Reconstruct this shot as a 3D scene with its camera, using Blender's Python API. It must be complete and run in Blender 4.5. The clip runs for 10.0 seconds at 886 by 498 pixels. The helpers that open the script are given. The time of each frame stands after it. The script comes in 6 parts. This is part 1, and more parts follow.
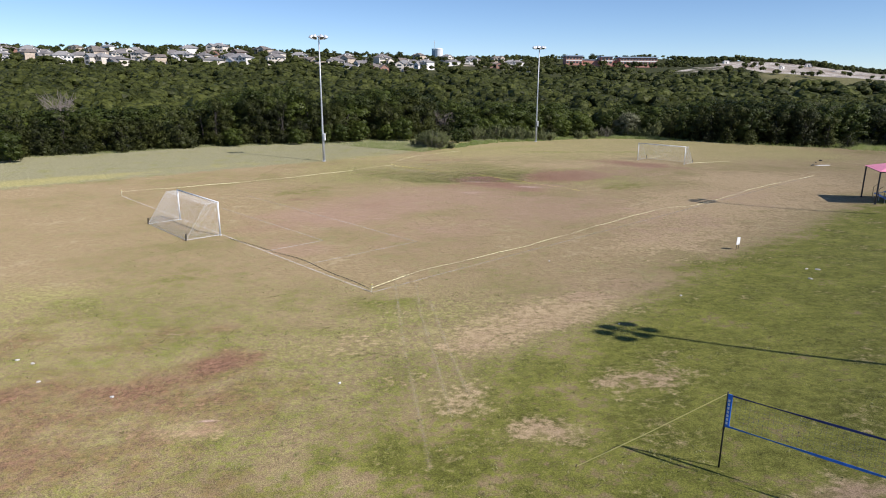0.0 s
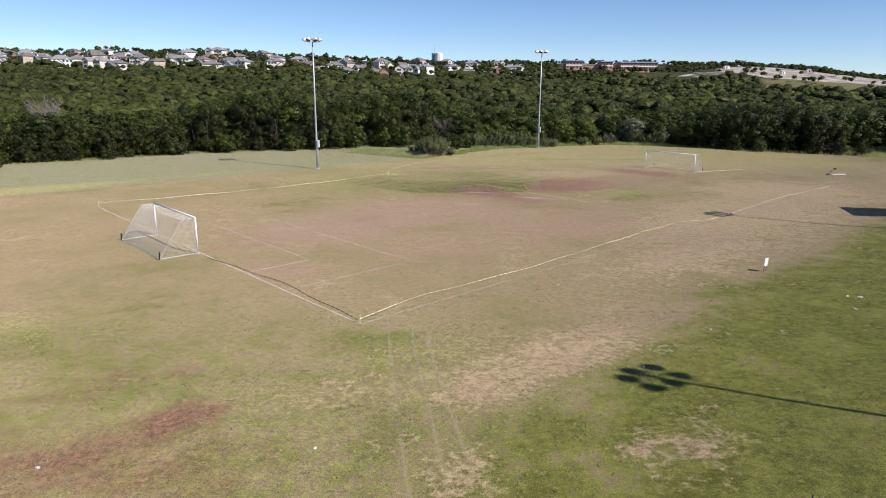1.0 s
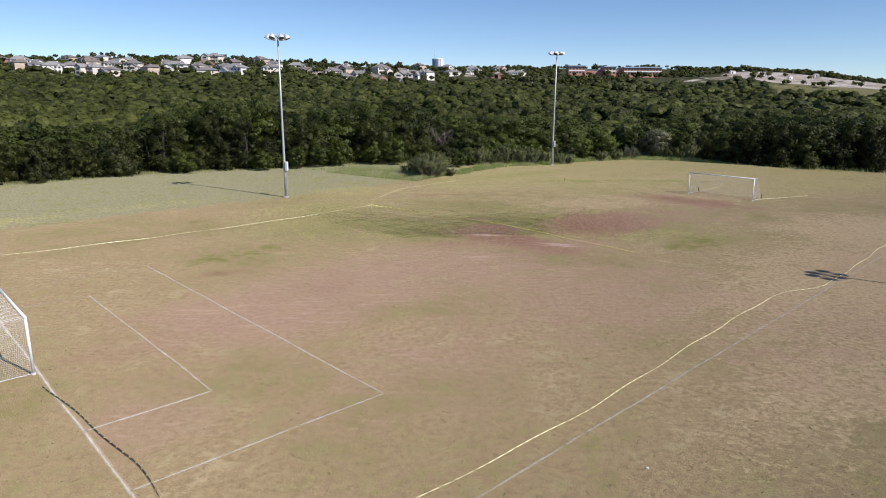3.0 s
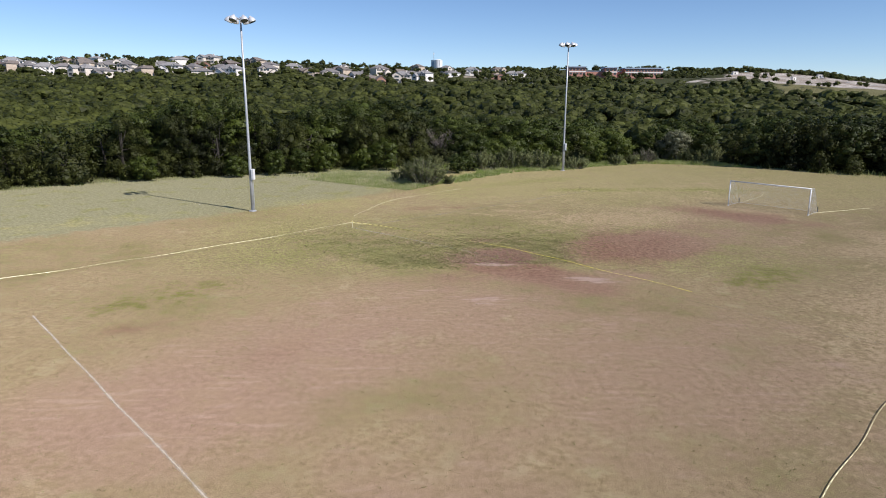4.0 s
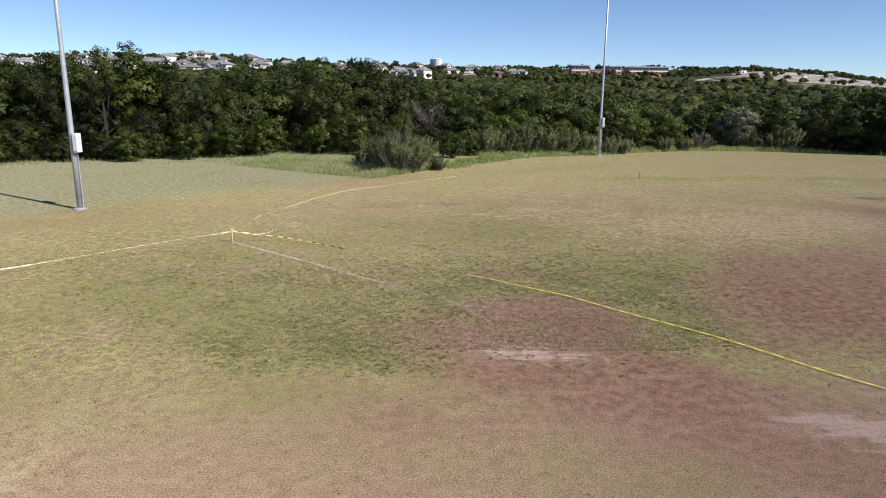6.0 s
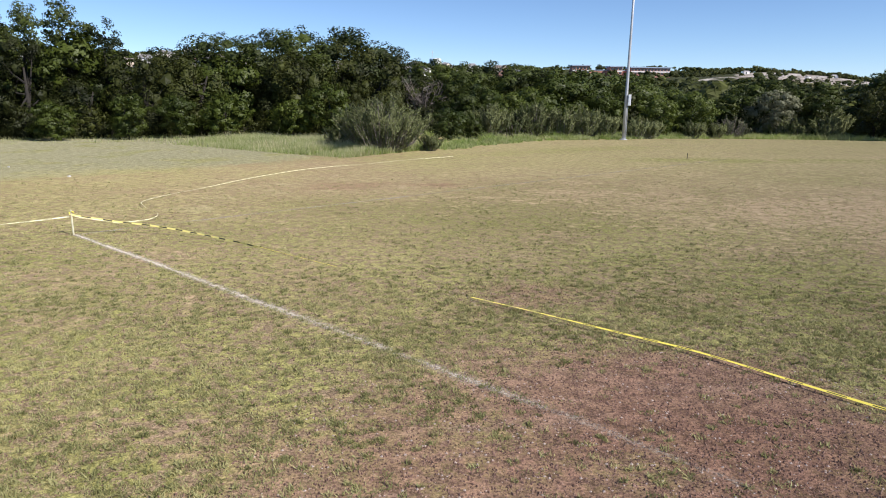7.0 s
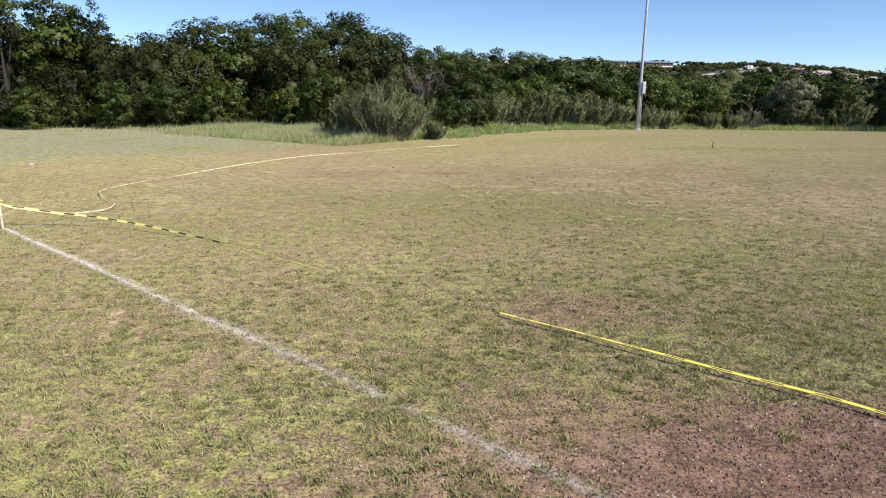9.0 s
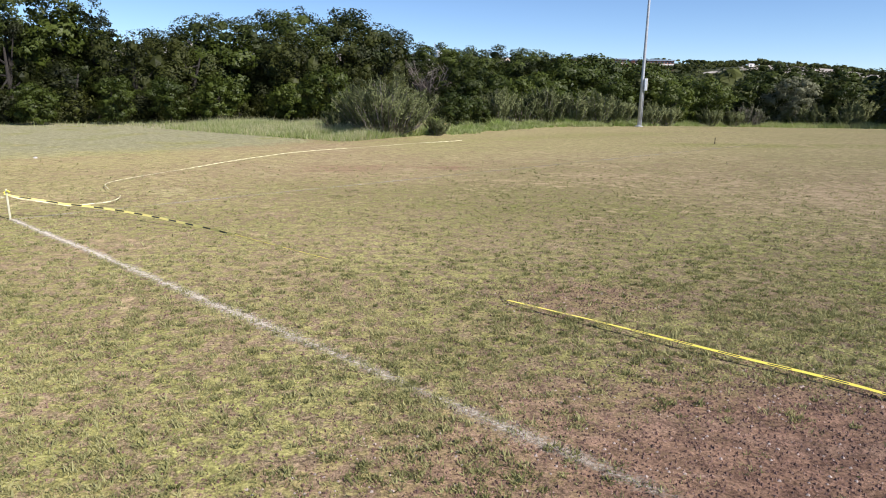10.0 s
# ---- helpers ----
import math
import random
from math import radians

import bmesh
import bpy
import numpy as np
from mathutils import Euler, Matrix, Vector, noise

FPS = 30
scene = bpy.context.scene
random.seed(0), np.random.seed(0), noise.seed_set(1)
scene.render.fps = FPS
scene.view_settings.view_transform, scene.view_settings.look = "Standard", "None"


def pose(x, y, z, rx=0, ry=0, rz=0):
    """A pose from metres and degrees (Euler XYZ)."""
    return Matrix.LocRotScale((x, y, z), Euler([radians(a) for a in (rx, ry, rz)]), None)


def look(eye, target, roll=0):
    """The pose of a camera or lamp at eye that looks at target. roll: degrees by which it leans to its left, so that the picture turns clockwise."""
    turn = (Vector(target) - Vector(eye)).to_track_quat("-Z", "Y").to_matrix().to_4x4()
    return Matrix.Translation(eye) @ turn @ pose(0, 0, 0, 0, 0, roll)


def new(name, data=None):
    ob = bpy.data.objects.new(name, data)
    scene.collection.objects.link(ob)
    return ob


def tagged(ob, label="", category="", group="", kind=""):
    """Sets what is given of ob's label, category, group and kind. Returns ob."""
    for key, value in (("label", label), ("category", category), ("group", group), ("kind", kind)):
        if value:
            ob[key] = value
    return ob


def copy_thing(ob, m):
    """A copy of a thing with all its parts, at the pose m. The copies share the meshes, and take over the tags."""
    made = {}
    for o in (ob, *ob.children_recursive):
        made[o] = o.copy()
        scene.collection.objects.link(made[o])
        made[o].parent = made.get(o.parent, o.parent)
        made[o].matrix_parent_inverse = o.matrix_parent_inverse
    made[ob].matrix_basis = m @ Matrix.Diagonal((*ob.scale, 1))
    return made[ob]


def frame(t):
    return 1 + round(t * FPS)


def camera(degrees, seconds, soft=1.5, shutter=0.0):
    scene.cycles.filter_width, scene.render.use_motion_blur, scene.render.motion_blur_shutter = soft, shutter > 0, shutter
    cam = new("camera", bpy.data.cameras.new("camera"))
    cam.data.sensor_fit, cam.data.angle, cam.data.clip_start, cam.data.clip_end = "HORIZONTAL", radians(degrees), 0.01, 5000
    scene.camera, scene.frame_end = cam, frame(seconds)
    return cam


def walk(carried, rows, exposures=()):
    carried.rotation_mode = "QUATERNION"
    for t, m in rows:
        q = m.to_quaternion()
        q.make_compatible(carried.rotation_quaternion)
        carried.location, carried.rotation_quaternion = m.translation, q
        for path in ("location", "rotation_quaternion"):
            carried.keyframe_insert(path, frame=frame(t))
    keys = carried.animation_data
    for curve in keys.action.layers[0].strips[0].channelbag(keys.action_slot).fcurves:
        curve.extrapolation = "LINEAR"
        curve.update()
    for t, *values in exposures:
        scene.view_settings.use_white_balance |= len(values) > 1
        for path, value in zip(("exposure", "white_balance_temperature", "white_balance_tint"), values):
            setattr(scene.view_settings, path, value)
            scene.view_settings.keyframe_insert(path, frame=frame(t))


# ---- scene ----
cam = camera(69.2, 10.0, soft=1.0)
PATH = [
    (0, (-0.488, -1.833, 10.845), (-0.474, 0.104, 10.345), 0.4),
    (0.5, (-0.422, -0.366, 10.806), (-0.407, 1.572, 10.314), 0.4),
    (1, (-0.367, 2.236, 10.87), (-0.352, 4.176, 10.383), 0.5),
    (1.5, (-0.242, 5.629, 10.991), (-0.228, 7.57, 10.507), 0.4),
    (2, (-0.082, 9.696, 11.204), (-0.07, 11.636, 10.719), 0.4),
    (2.5, (-0.002, 14.445, 11.227), (0.009, 16.387, 10.749), 0.4),
    (4, (0.379, 31.066, 10.498), (0.392, 33.011, 10.033), 0.3),
    (4.5, (0.666, 37.391, 9.242), (0.68, 39.337, 8.778), 0.4),
    (5, (0.941, 43.802, 8.065), (0.954, 45.748, 7.603), 0.3),
    (5.5, (1.338, 50.26, 6.94), (1.35, 52.206, 6.477), 0.2),
    (6.8, (1.977, 65.781, 3.743), (1.996, 67.73, 3.296), 0.9),
    (7, (2.044, 67.208, 3.249), (2.062, 69.156, 2.796), 0.7),
    (7.5, (2.089, 69.682, 2.173), (2.105, 71.629, 1.718), 0.6),
    (8, (2.084, 70.2, 2.038), (2.102, 72.146, 1.576), 0.6),
    (8.5, (1.968, 70.105, 2.381), (1.984, 72.051, 1.916), 0.6),
    (9, (1.857, 69.979, 2.639), (1.871, 71.924, 2.172), 0.7),
    (9.5, (1.794, 69.91, 2.591), (1.808, 71.854, 2.121), 0.7),
    (10, (1.759, 69.896, 2.528), (1.772, 71.839, 2.055), 0.8),
]
walk(cam, [(t, look(eye, target, roll)) for t, eye, target, roll in PATH], [(0.0, 0.06, 6350, 14), (2.5, -0.01, 6350, 14), (5.5, 0.0, 6350, 14), (7.2, 0.24, 6350, 14), (10.0, 0.28, 6350, 14)])


# ---- light ----
SUN_TO = Vector((0.62, -0.415, 0.666)).normalized()
sun = new("sun", bpy.data.lights.new("sun", "SUN"))
sun.data.energy, sun.data.angle, sun.data.color = 5.45, radians(0.53), (1.0, 0.95, 0.88)
sun.matrix_world = look(SUN_TO * 200, (0, 0, 0))

world = bpy.data.worlds.new("sky")
scene.world = world
world.use_nodes = True
wn = world.node_tree
sky = wn.nodes.new("ShaderNodeTexSky")
sky.sky_type, sky.sun_disc = "NISHITA", False
sky.sun_elevation, sky.sun_rotation = radians(41.8), radians(124)
sky.altitude, sky.air_density, sky.dust_density, sky.ozone_density = 250, 0.7, 0.0, 4.0
deep = wn.nodes.new("ShaderNodeHueSaturation")
deep.inputs["Saturation"].default_value = 1.03
deep.inputs["Hue"].default_value = 0.499
wn.links.new(sky.outputs[0], deep.inputs["Color"])
wn.links.new(deep.outputs[0], wn.nodes["Background"].inputs[0])
wn.nodes["Background"].inputs[1].default_value = 0.121


# ---- materials ----
def mat(name):
    m = bpy.data.materials.new(name)
    m.use_nodes = True
    nt = m.node_tree
    return m, nt, nt.nodes["Principled BSDF"]


def nod(nt, kind, **sockets):
    n = nt.nodes.new(kind)
    for k, v in sockets.items():
        n.inputs[k.replace("_", " ")].default_value = v
    return n


def noise_tex(nt, scale, detail=4.0, rough=0.55, vec=None):
    n = nod(nt, "ShaderNodeTexNoise", Scale=scale, Detail=detail, Roughness=rough)
    if vec is not None:
        nt.links.new(vec, n.inputs["Vector"])
    return n.outputs["Fac"]


def ramp(nt, fac, lo, hi):
    n = nod(nt, "ShaderNodeMapRange", From_Min=lo, From_Max=hi)
    n.interpolation_type = "SMOOTHSTEP"
    nt.links.new(fac, n.inputs["Value"])
    return n.outputs[0]


def calc(nt, op, a, b):
    n = nt.nodes.new("ShaderNodeMath")
    n.operation = op
    for i, v in enumerate((a, b)):
        if isinstance(v, (int, float)):
            n.inputs[i].default_value = v
        else:
            nt.links.new(v, n.inputs[i])
    return n.outputs[0]


def mix(nt, fac, a, b):
    n = nt.nodes.new("ShaderNodeMix")
    n.data_type = "RGBA"
    for i, v in ((0, fac), (6, a), (7, b)):
        if isinstance(v, tuple):
            n.inputs[i].default_value = (*v, 1)
        elif isinstance(v, (int, float)):
            n.inputs[i].default_value = v
        else:
            nt.links.new(v, n.inputs[i])
    return n.outputs[2]


def bump(nt, bsdf, height, strength, dist):
    b = nod(nt, "ShaderNodeBump", Strength=strength, Distance=dist)
    nt.links.new(height, b.inputs["Height"])
    nt.links.new(b.outputs[0], bsdf.inputs["Normal"])


def coords(nt):
    return nt.nodes.new("ShaderNodeNewGeometry").outputs["Position"]


def simple(name, color, rough=0.6, metal=0.0, vary=0.15, scale=3.0, relief=0.0):
    """Paint, metal or plaster with stains at two scales."""
    m, nt, b = mat(name)
    pos = nt.nodes.new("ShaderNodeTexCoord").outputs["Object"]
    big, small = noise_tex(nt, scale, 5, 0.6, pos), noise_tex(nt, scale * 9, 3, 0.6, pos)
    f = calc(nt, "ADD", calc(nt, "MULTIPLY", big, 0.65), calc(nt, "MULTIPLY", small, 0.35))
    dark = tuple(c * (1 - 2 * vary) for c in color)
    lite = tuple(min(1, c * (1 + 1.2 * vary)) for c in color)
    nt.links.new(mix(nt, ramp(nt, f, 0.3, 0.7), dark, lite), b.inputs["Base Color"])
    b.inputs["Roughness"].default_value, b.inputs["Metallic"].default_value = rough, metal
    if relief:
        bump(nt, b, small, 0.5, relief)
    return m


def leaf_material(name, dark, lite, rough=0.55, glow=0.25, per_tree="object"):
    """Leaves: each differs, each tree differs, some light comes through."""
    m, nt, b = mat(name)
    geo = nt.nodes.new("ShaderNodeNewGeometry")
    if per_tree == "object":
        tree = nt.nodes.new("ShaderNodeObjectInfo").outputs["Random"]
    else:
        a = nt.nodes.new("ShaderNodeAttribute")
        a.attribute_name = "tint"
        tree = a.outputs["Fac"]
    clump = noise_tex(nt, 0.5, 3, 0.5, geo.outputs["Position"])
    f = calc(nt, "ADD", calc(nt, "MULTIPLY", geo.outputs["Random Per Island"], 0.12),
             calc(nt, "ADD", calc(nt, "MULTIPLY", tree, 0.66), calc(nt, "MULTIPLY", ramp(nt, clump, 0.36, 0.64), 0.26)))
    col = mix(nt, f, tuple(0.86 * c for c in dark), tuple(0.86 * c for c in lite))
    nt.links.new(col, b.inputs["Base Color"])
    b.inputs["Roughness"].default_value = rough
    b.inputs["Specular IOR Level"].default_value = 0.25
    tr = nt.nodes.new("ShaderNodeBsdfTranslucent")
    nt.links.new(col, tr.inputs[0])
    mx = nod(nt, "ShaderNodeMixShader", Fac=glow)
    nt.links.new(b.outputs[0], mx.inputs[1])
    nt.links.new(tr.outputs[0], mx.inputs[2])
    nt.links.new(mx.outputs[0], nt.nodes["Material Output"].inputs[0])
    return m


def ground_material():
    m, nt, b = mat("dry_turf")
    pos = coords(nt)

    def attr(n):
        a = nt.nodes.new("ShaderNodeAttribute")
        a.attribute_name = n
        return a.outputs["Fac"]

    def both(x, wx, y, wy):
        return calc(nt, "ADD", calc(nt, "MULTIPLY", x, wx), calc(nt, "MULTIPLY", y, wy))
    n_big = noise_tex(nt, 0.09, 5, 0.6, pos)
    n_patch = noise_tex(nt, 0.34, 8, 0.68, pos)
    n_mid = noise_tex(nt, 0.9, 7, 0.68, pos)
    n_tuft = noise_tex(nt, 3.6, 6, 0.72, pos)
    n_fine = noise_tex(nt, 17, 5, 0.75, pos)
    n_crumb = noise_tex(nt, 30, 4, 0.66, pos)
    n_grit = noise_tex(nt, 62, 5, 0.78, pos)
    tufts = both(n_tuft, 0.55, n_fine, 0.45)
    # dead turf, with bleached and olive growth showing through
    straw = mix(nt, ramp(nt, both(n_mid, 0.30, tufts, 0.75), 0.38, 0.68), (0.350, 0.258, 0.142), (0.490, 0.378, 0.220))
    straw = mix(nt, calc(nt, "MULTIPLY", ramp(nt, both(n_patch, -0.6, n_mid, 1.5), 0.50, 0.70), 0.52), straw, (0.62, 0.50, 0.325))
    olive = mix(nt, ramp(nt, n_fine, 0.3, 0.7), (0.125, 0.125, 0.030), (0.34, 0.31, 0.115))
    grow = both(n_big, 0.6, both(n_mid, 0.5, tufts, 0.5), 1.0)
    turf = mix(nt, calc(nt, "MULTIPLY", ramp(nt, grow, 0.76, 0.96), 0.75), straw, olive)
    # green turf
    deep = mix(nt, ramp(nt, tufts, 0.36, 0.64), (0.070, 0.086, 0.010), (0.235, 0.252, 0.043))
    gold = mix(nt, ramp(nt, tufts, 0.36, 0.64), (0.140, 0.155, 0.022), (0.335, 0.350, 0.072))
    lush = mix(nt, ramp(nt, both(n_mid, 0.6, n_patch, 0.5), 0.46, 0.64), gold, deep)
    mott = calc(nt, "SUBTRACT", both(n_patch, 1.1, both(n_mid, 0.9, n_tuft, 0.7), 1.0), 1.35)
    # lush holds green growth plus a faint right-flank darkening in place of shade
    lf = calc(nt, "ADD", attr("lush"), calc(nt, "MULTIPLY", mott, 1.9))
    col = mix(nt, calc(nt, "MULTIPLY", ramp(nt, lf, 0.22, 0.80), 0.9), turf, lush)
    # grey-green weeds
    weeds = mix(nt, ramp(nt, tufts, 0.36, 0.64), (0.238, 0.225, 0.114), (0.440, 0.412, 0.258))
    weeds = mix(nt, calc(nt, "MULTIPLY", ramp(nt, n_patch, 0.52, 0.66), 0.6), weeds, gold)
    col = mix(nt, ramp(nt, calc(nt, "ADD", attr("weeds"), calc(nt, "MULTIPLY", mott, 1.3)), 0.30, 0.75), col, weeds)
    fresh = mix(nt, ramp(nt, tufts, 0.36, 0.64), (0.310, 0.280, 0.100), (0.600, 0.535, 0.242))
    ff = calc(nt, "ADD", attr("fresh"), calc(nt, "MULTIPLY", mott, 0.8))
    col = mix(nt, calc(nt, "MULTIPLY", ramp(nt, ff, 0.15, 0.85), 0.9), col, fresh)
    # low mats of creeping grass with worn ground between them
    n_mat = noise_tex(nt, 6.5, 5, 0.66, pos)
    mats = ramp(nt, both(n_mat, 0.8, n_mid, 0.2), 0.45, 0.53)
    sward = mix(nt, ramp(nt, both(n_big, 0.7, n_patch, 0.3), 0.42, 0.60), mix(nt, ramp(nt, n_fine, 0.34, 0.66), (0.235, 0.235, 0.070), (0.56, 0.53, 0.195)), mix(nt, ramp(nt, n_fine, 0.34, 0.66), (0.160, 0.178, 0.042), (0.39, 0.395, 0.115)))
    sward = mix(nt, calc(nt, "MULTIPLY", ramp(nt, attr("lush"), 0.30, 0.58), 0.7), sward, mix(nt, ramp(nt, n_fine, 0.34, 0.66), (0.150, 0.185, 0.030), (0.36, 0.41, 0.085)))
    worn = mix(nt, ramp(nt, n_fine, 0.34, 0.66), (0.250, 0.182, 0.102), (0.52, 0.405, 0.255))
    col = mix(nt, calc(nt, "MULTIPLY", attr("mats"), 0.8), col, mix(nt, mats, worn, sward))
    # trodden tan ground
    bare = mix(nt, ramp(nt, tufts, 0.36, 0.64), (0.410, 0.298, 0.166), (0.635, 0.487, 0.298))
    tf = calc(nt, "ADD", attr("tan"), calc(nt, "MULTIPLY", mott, 1.6))
    col = mix(nt, calc(nt, "MULTIPLY", ramp(nt, tf, 0.2, 0.8), 0.9), col, bare)
    # bare soil
    soil = mix(nt, attr("red"), mix(nt, ramp(nt, tufts, 0.36, 0.64), (0.374, 0.244, 0.172), (0.470, 0.318, 0.234)),
               mix(nt, ramp(nt, tufts, 0.36, 0.64), (0.175, 0.080, 0.056), (0.365, 0.190, 0.134)))
    soil = mix(nt, calc(nt, "MULTIPLY", ramp(nt, n_patch, 0.40, 0.62), calc(nt, "SUBTRACT", 0.6, calc(nt, "MULTIPLY", attr("red"), 0.5))), soil, (0.43, 0.305, 0.190))
    drawn = nod(nt, "ShaderNodeMapping")
    nt.links.new(pos, drawn.inputs["Vector"])
    drawn.inputs["Rotation"].default_value = (0, 0, radians(-38))
    drawn.inputs["Scale"].default_value = (0.45, 2.6, 1)
    crust = ramp(nt, both(noise_tex(nt, 0.9, 5, 0.62, drawn.outputs[0]), 0.7, n_patch, 0.3), 0.53, 0.62)
    soil = mix(nt, calc(nt, "MULTIPLY", crust, calc(nt, "SUBTRACT", 0.42, calc(nt, "MULTIPLY", attr("red"), 0.38))), soil, (0.56, 0.40, 0.31))
    stones = ramp(nt, n_grit, 0.60, 0.70)
    soil = mix(nt, calc(nt, "MULTIPLY", stones, 0.55), soil, (0.5, 0.41, 0.34))
    df = calc(nt, "ADD", attr("dirt"), calc(nt, "MULTIPLY", calc(nt, "SUBTRACT", both(n_patch, 1.2, tufts, 0.8), 1.0), 1.3))
    col = mix(nt, calc(nt, "MULTIPLY", ramp(nt, df, 0.14, 0.78), 0.92), col, soil)
    # dried pale crusts in the red patch
    cf = calc(nt, "ADD", attr("crust"), calc(nt, "MULTIPLY", calc(nt, "SUBTRACT", both(noise_tex(nt, 1.6, 6, 0.65, drawn.outputs[0]), 0.7, n_mid, 0.3), 0.5), 2.6))
    col = mix(nt, calc(nt, "MULTIPLY", ramp(nt, cf, 0.45, 0.80), calc(nt, "MULTIPLY", ramp(nt, attr("crust"), 0.04, 0.3), 0.8)), col, (0.56, 0.41, 0.335))
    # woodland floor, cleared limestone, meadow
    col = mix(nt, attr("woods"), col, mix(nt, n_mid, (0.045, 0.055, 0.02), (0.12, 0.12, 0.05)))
    col = mix(nt, attr("meadow"), col, mix(nt, noise_tex(nt, 0.03, 4, 0.6, pos), (0.20, 0.19, 0.075), (0.34, 0.30, 0.145)))
    n_rock = noise_tex(nt, 0.05, 6, 0.7, pos)
    rock = mix(nt, ramp(nt, n_rock, 0.35, 0.65), (0.46, 0.37, 0.29), (0.84, 0.76, 0.66))
    col = mix(nt, ramp(nt, calc(nt, "ADD", attr("rock"), calc(nt, "MULTIPLY", calc(nt, "SUBTRACT", noise_tex(nt, 0.03, 6, 0.7, pos), 0.5), 1.4)), 0.36, 0.56), col, rock)
    # fine light and dark of stems and thatch
    hsv = nod(nt, "ShaderNodeHueSaturation")
    grain = ramp(nt, both(n_crumb, 0.62, n_grit, 0.38), 0.39, 0.61)
    clods = ramp(nt, n_tuft, 0.34, 0.66)
    calm = calc(nt, "MULTIPLY", attr("dirt"), calc(nt, "SUBTRACT", 0.45, calc(nt, "MULTIPLY", attr("red"), 0.45)))
    calm = calc(nt, "MAXIMUM", calm, calc(nt, "MULTIPLY", attr("tan"), 0.45))
    shade = calc(nt, "ADD", both(grain, 0.62, clods, 0.11), 0.29)
    shade = calc(nt, "ADD", shade, calc(nt, "MULTIPLY", calc(nt, "SUBTRACT", ramp(nt, both(n_mat, 0.6, n_tuft, 0.4), 0.40, 0.58), 0.6), calc(nt, "MULTIPLY", attr("mats"), 0.26)))
    nt.links.new(calc(nt, "ADD", calc(nt, "MULTIPLY", shade, calc(nt, "SUBTRACT", 1.0, calm)), calc(nt, "MULTIPLY", calm, 0.70)), hsv.inputs["Value"])
    hsv.inputs["Saturation"].default_value = 1.0
    nt.links.new(col, hsv.inputs["Color"])
    nt.links.new(hsv.outputs[0], b.inputs["Base Color"])
    b.inputs["Roughness"].default_value = 0.95
    b.inputs["Specular IOR Level"].default_value = 0.1
    h = calc(nt, "ADD", both(n_tuft, 0.4, both(n_fine, 0.40, n_crumb, 0.36), 1.0), calc(nt, "MULTIPLY", calc(nt, "MULTIPLY", mats, calc(nt, "SUBTRACT", attr("mats"), calc(nt, "MINIMUM", attr("mats"), calc(nt, "MULTIPLY", attr("dirt"), 1.6)))), 0.50))
    b.inputs["Diffuse Roughness"].default_value = 0.8
    h = calc(nt, "MULTIPLY", h, calc(nt, "SUBTRACT", 1.0, calc(nt, "MULTIPLY", calm, 1.4)))
    bump(nt, b, h, 0.75, 0.05)
    return m


def chalk_material(name, colour):
    """Field paint or bleached thatch, rubbed thin between the stems."""
    m, nt, b = mat(name)
    pos = coords(nt)
    b.inputs["Base Color"].default_value = (*colour, 1)
    b.inputs["Diffuse Roughness"].default_value = 1.0
    b.inputs["Roughness"].default_value = 0.95
    a = nt.nodes.new("ShaderNodeAttribute")
    a.attribute_name = "cover"
    n = calc(nt, "ADD", calc(nt, "MULTIPLY", noise_tex(nt, 26, 5, 0.75, pos), 0.6), calc(nt, "ADD", calc(nt, "MULTIPLY", noise_tex(nt, 1.1, 4, 0.6, pos), 0.28), 0.11))
    f = ramp(nt, calc(nt, "ADD", n, calc(nt, "SUBTRACT", a.outputs["Fac"], 0.5)), 0.38, 0.68)
    clear = nt.nodes.new("ShaderNodeBsdfTransparent")
    mx = nt.nodes.new("ShaderNodeMixShader")
    nt.links.new(calc(nt, "MULTIPLY", f, 0.85), mx.inputs[0])
    nt.links.new(clear.outputs[0], mx.inputs[1])
    nt.links.new(b.outputs[0], mx.inputs[2])
    nt.links.new(mx.outputs[0], nt.nodes["Material Output"].inputs[0])
    return m


def tape_material(name, yellow, marks=0.10, gap=0.55):
    """Plastic warning tape: yellow with black marks along it."""
    m, nt, b = mat(name)
    uv = nt.nodes.new("ShaderNodeUVMap").outputs[0]
    sep = nt.nodes.new("ShaderNodeSeparateXYZ")
    nt.links.new(uv, sep.inputs[0])
    cell = calc(nt, "FRACT", calc(nt, "MULTIPLY", sep.outputs[0], 2.2), 0)
    mark = calc(nt, "MULTIPLY", calc(nt, "GREATER_THAN", cell, gap), calc(nt, "LESS_THAN", calc(nt, "ABSOLUTE", calc(nt, "SUBTRACT", sep.outputs[1], 0.5), 0), marks))
    wear = noise_tex(nt, 1.5, 4, 0.6, coords(nt))
    col = mix(nt, mark, mix(nt, wear, yellow, tuple(min(1, c * 1.25) for c in yellow)), (0.05, 0.045, 0.03))
    nt.links.new(col, b.inputs["Base Color"])
    b.inputs["Roughness"].default_value = 0.4
    return m


def brick_material():
    m, nt, b = mat("red_brick")
    pos = nt.nodes.new("ShaderNodeTexCoord").outputs["Object"]
    nt.links.new(mix(nt, noise_tex(nt, 0.8, 5, 0.6, pos), (0.40, 0.17, 0.13), (0.55, 0.30, 0.23)), b.inputs["Base Color"])
    b.inputs["Roughness"].default_value = 0.9
    return m


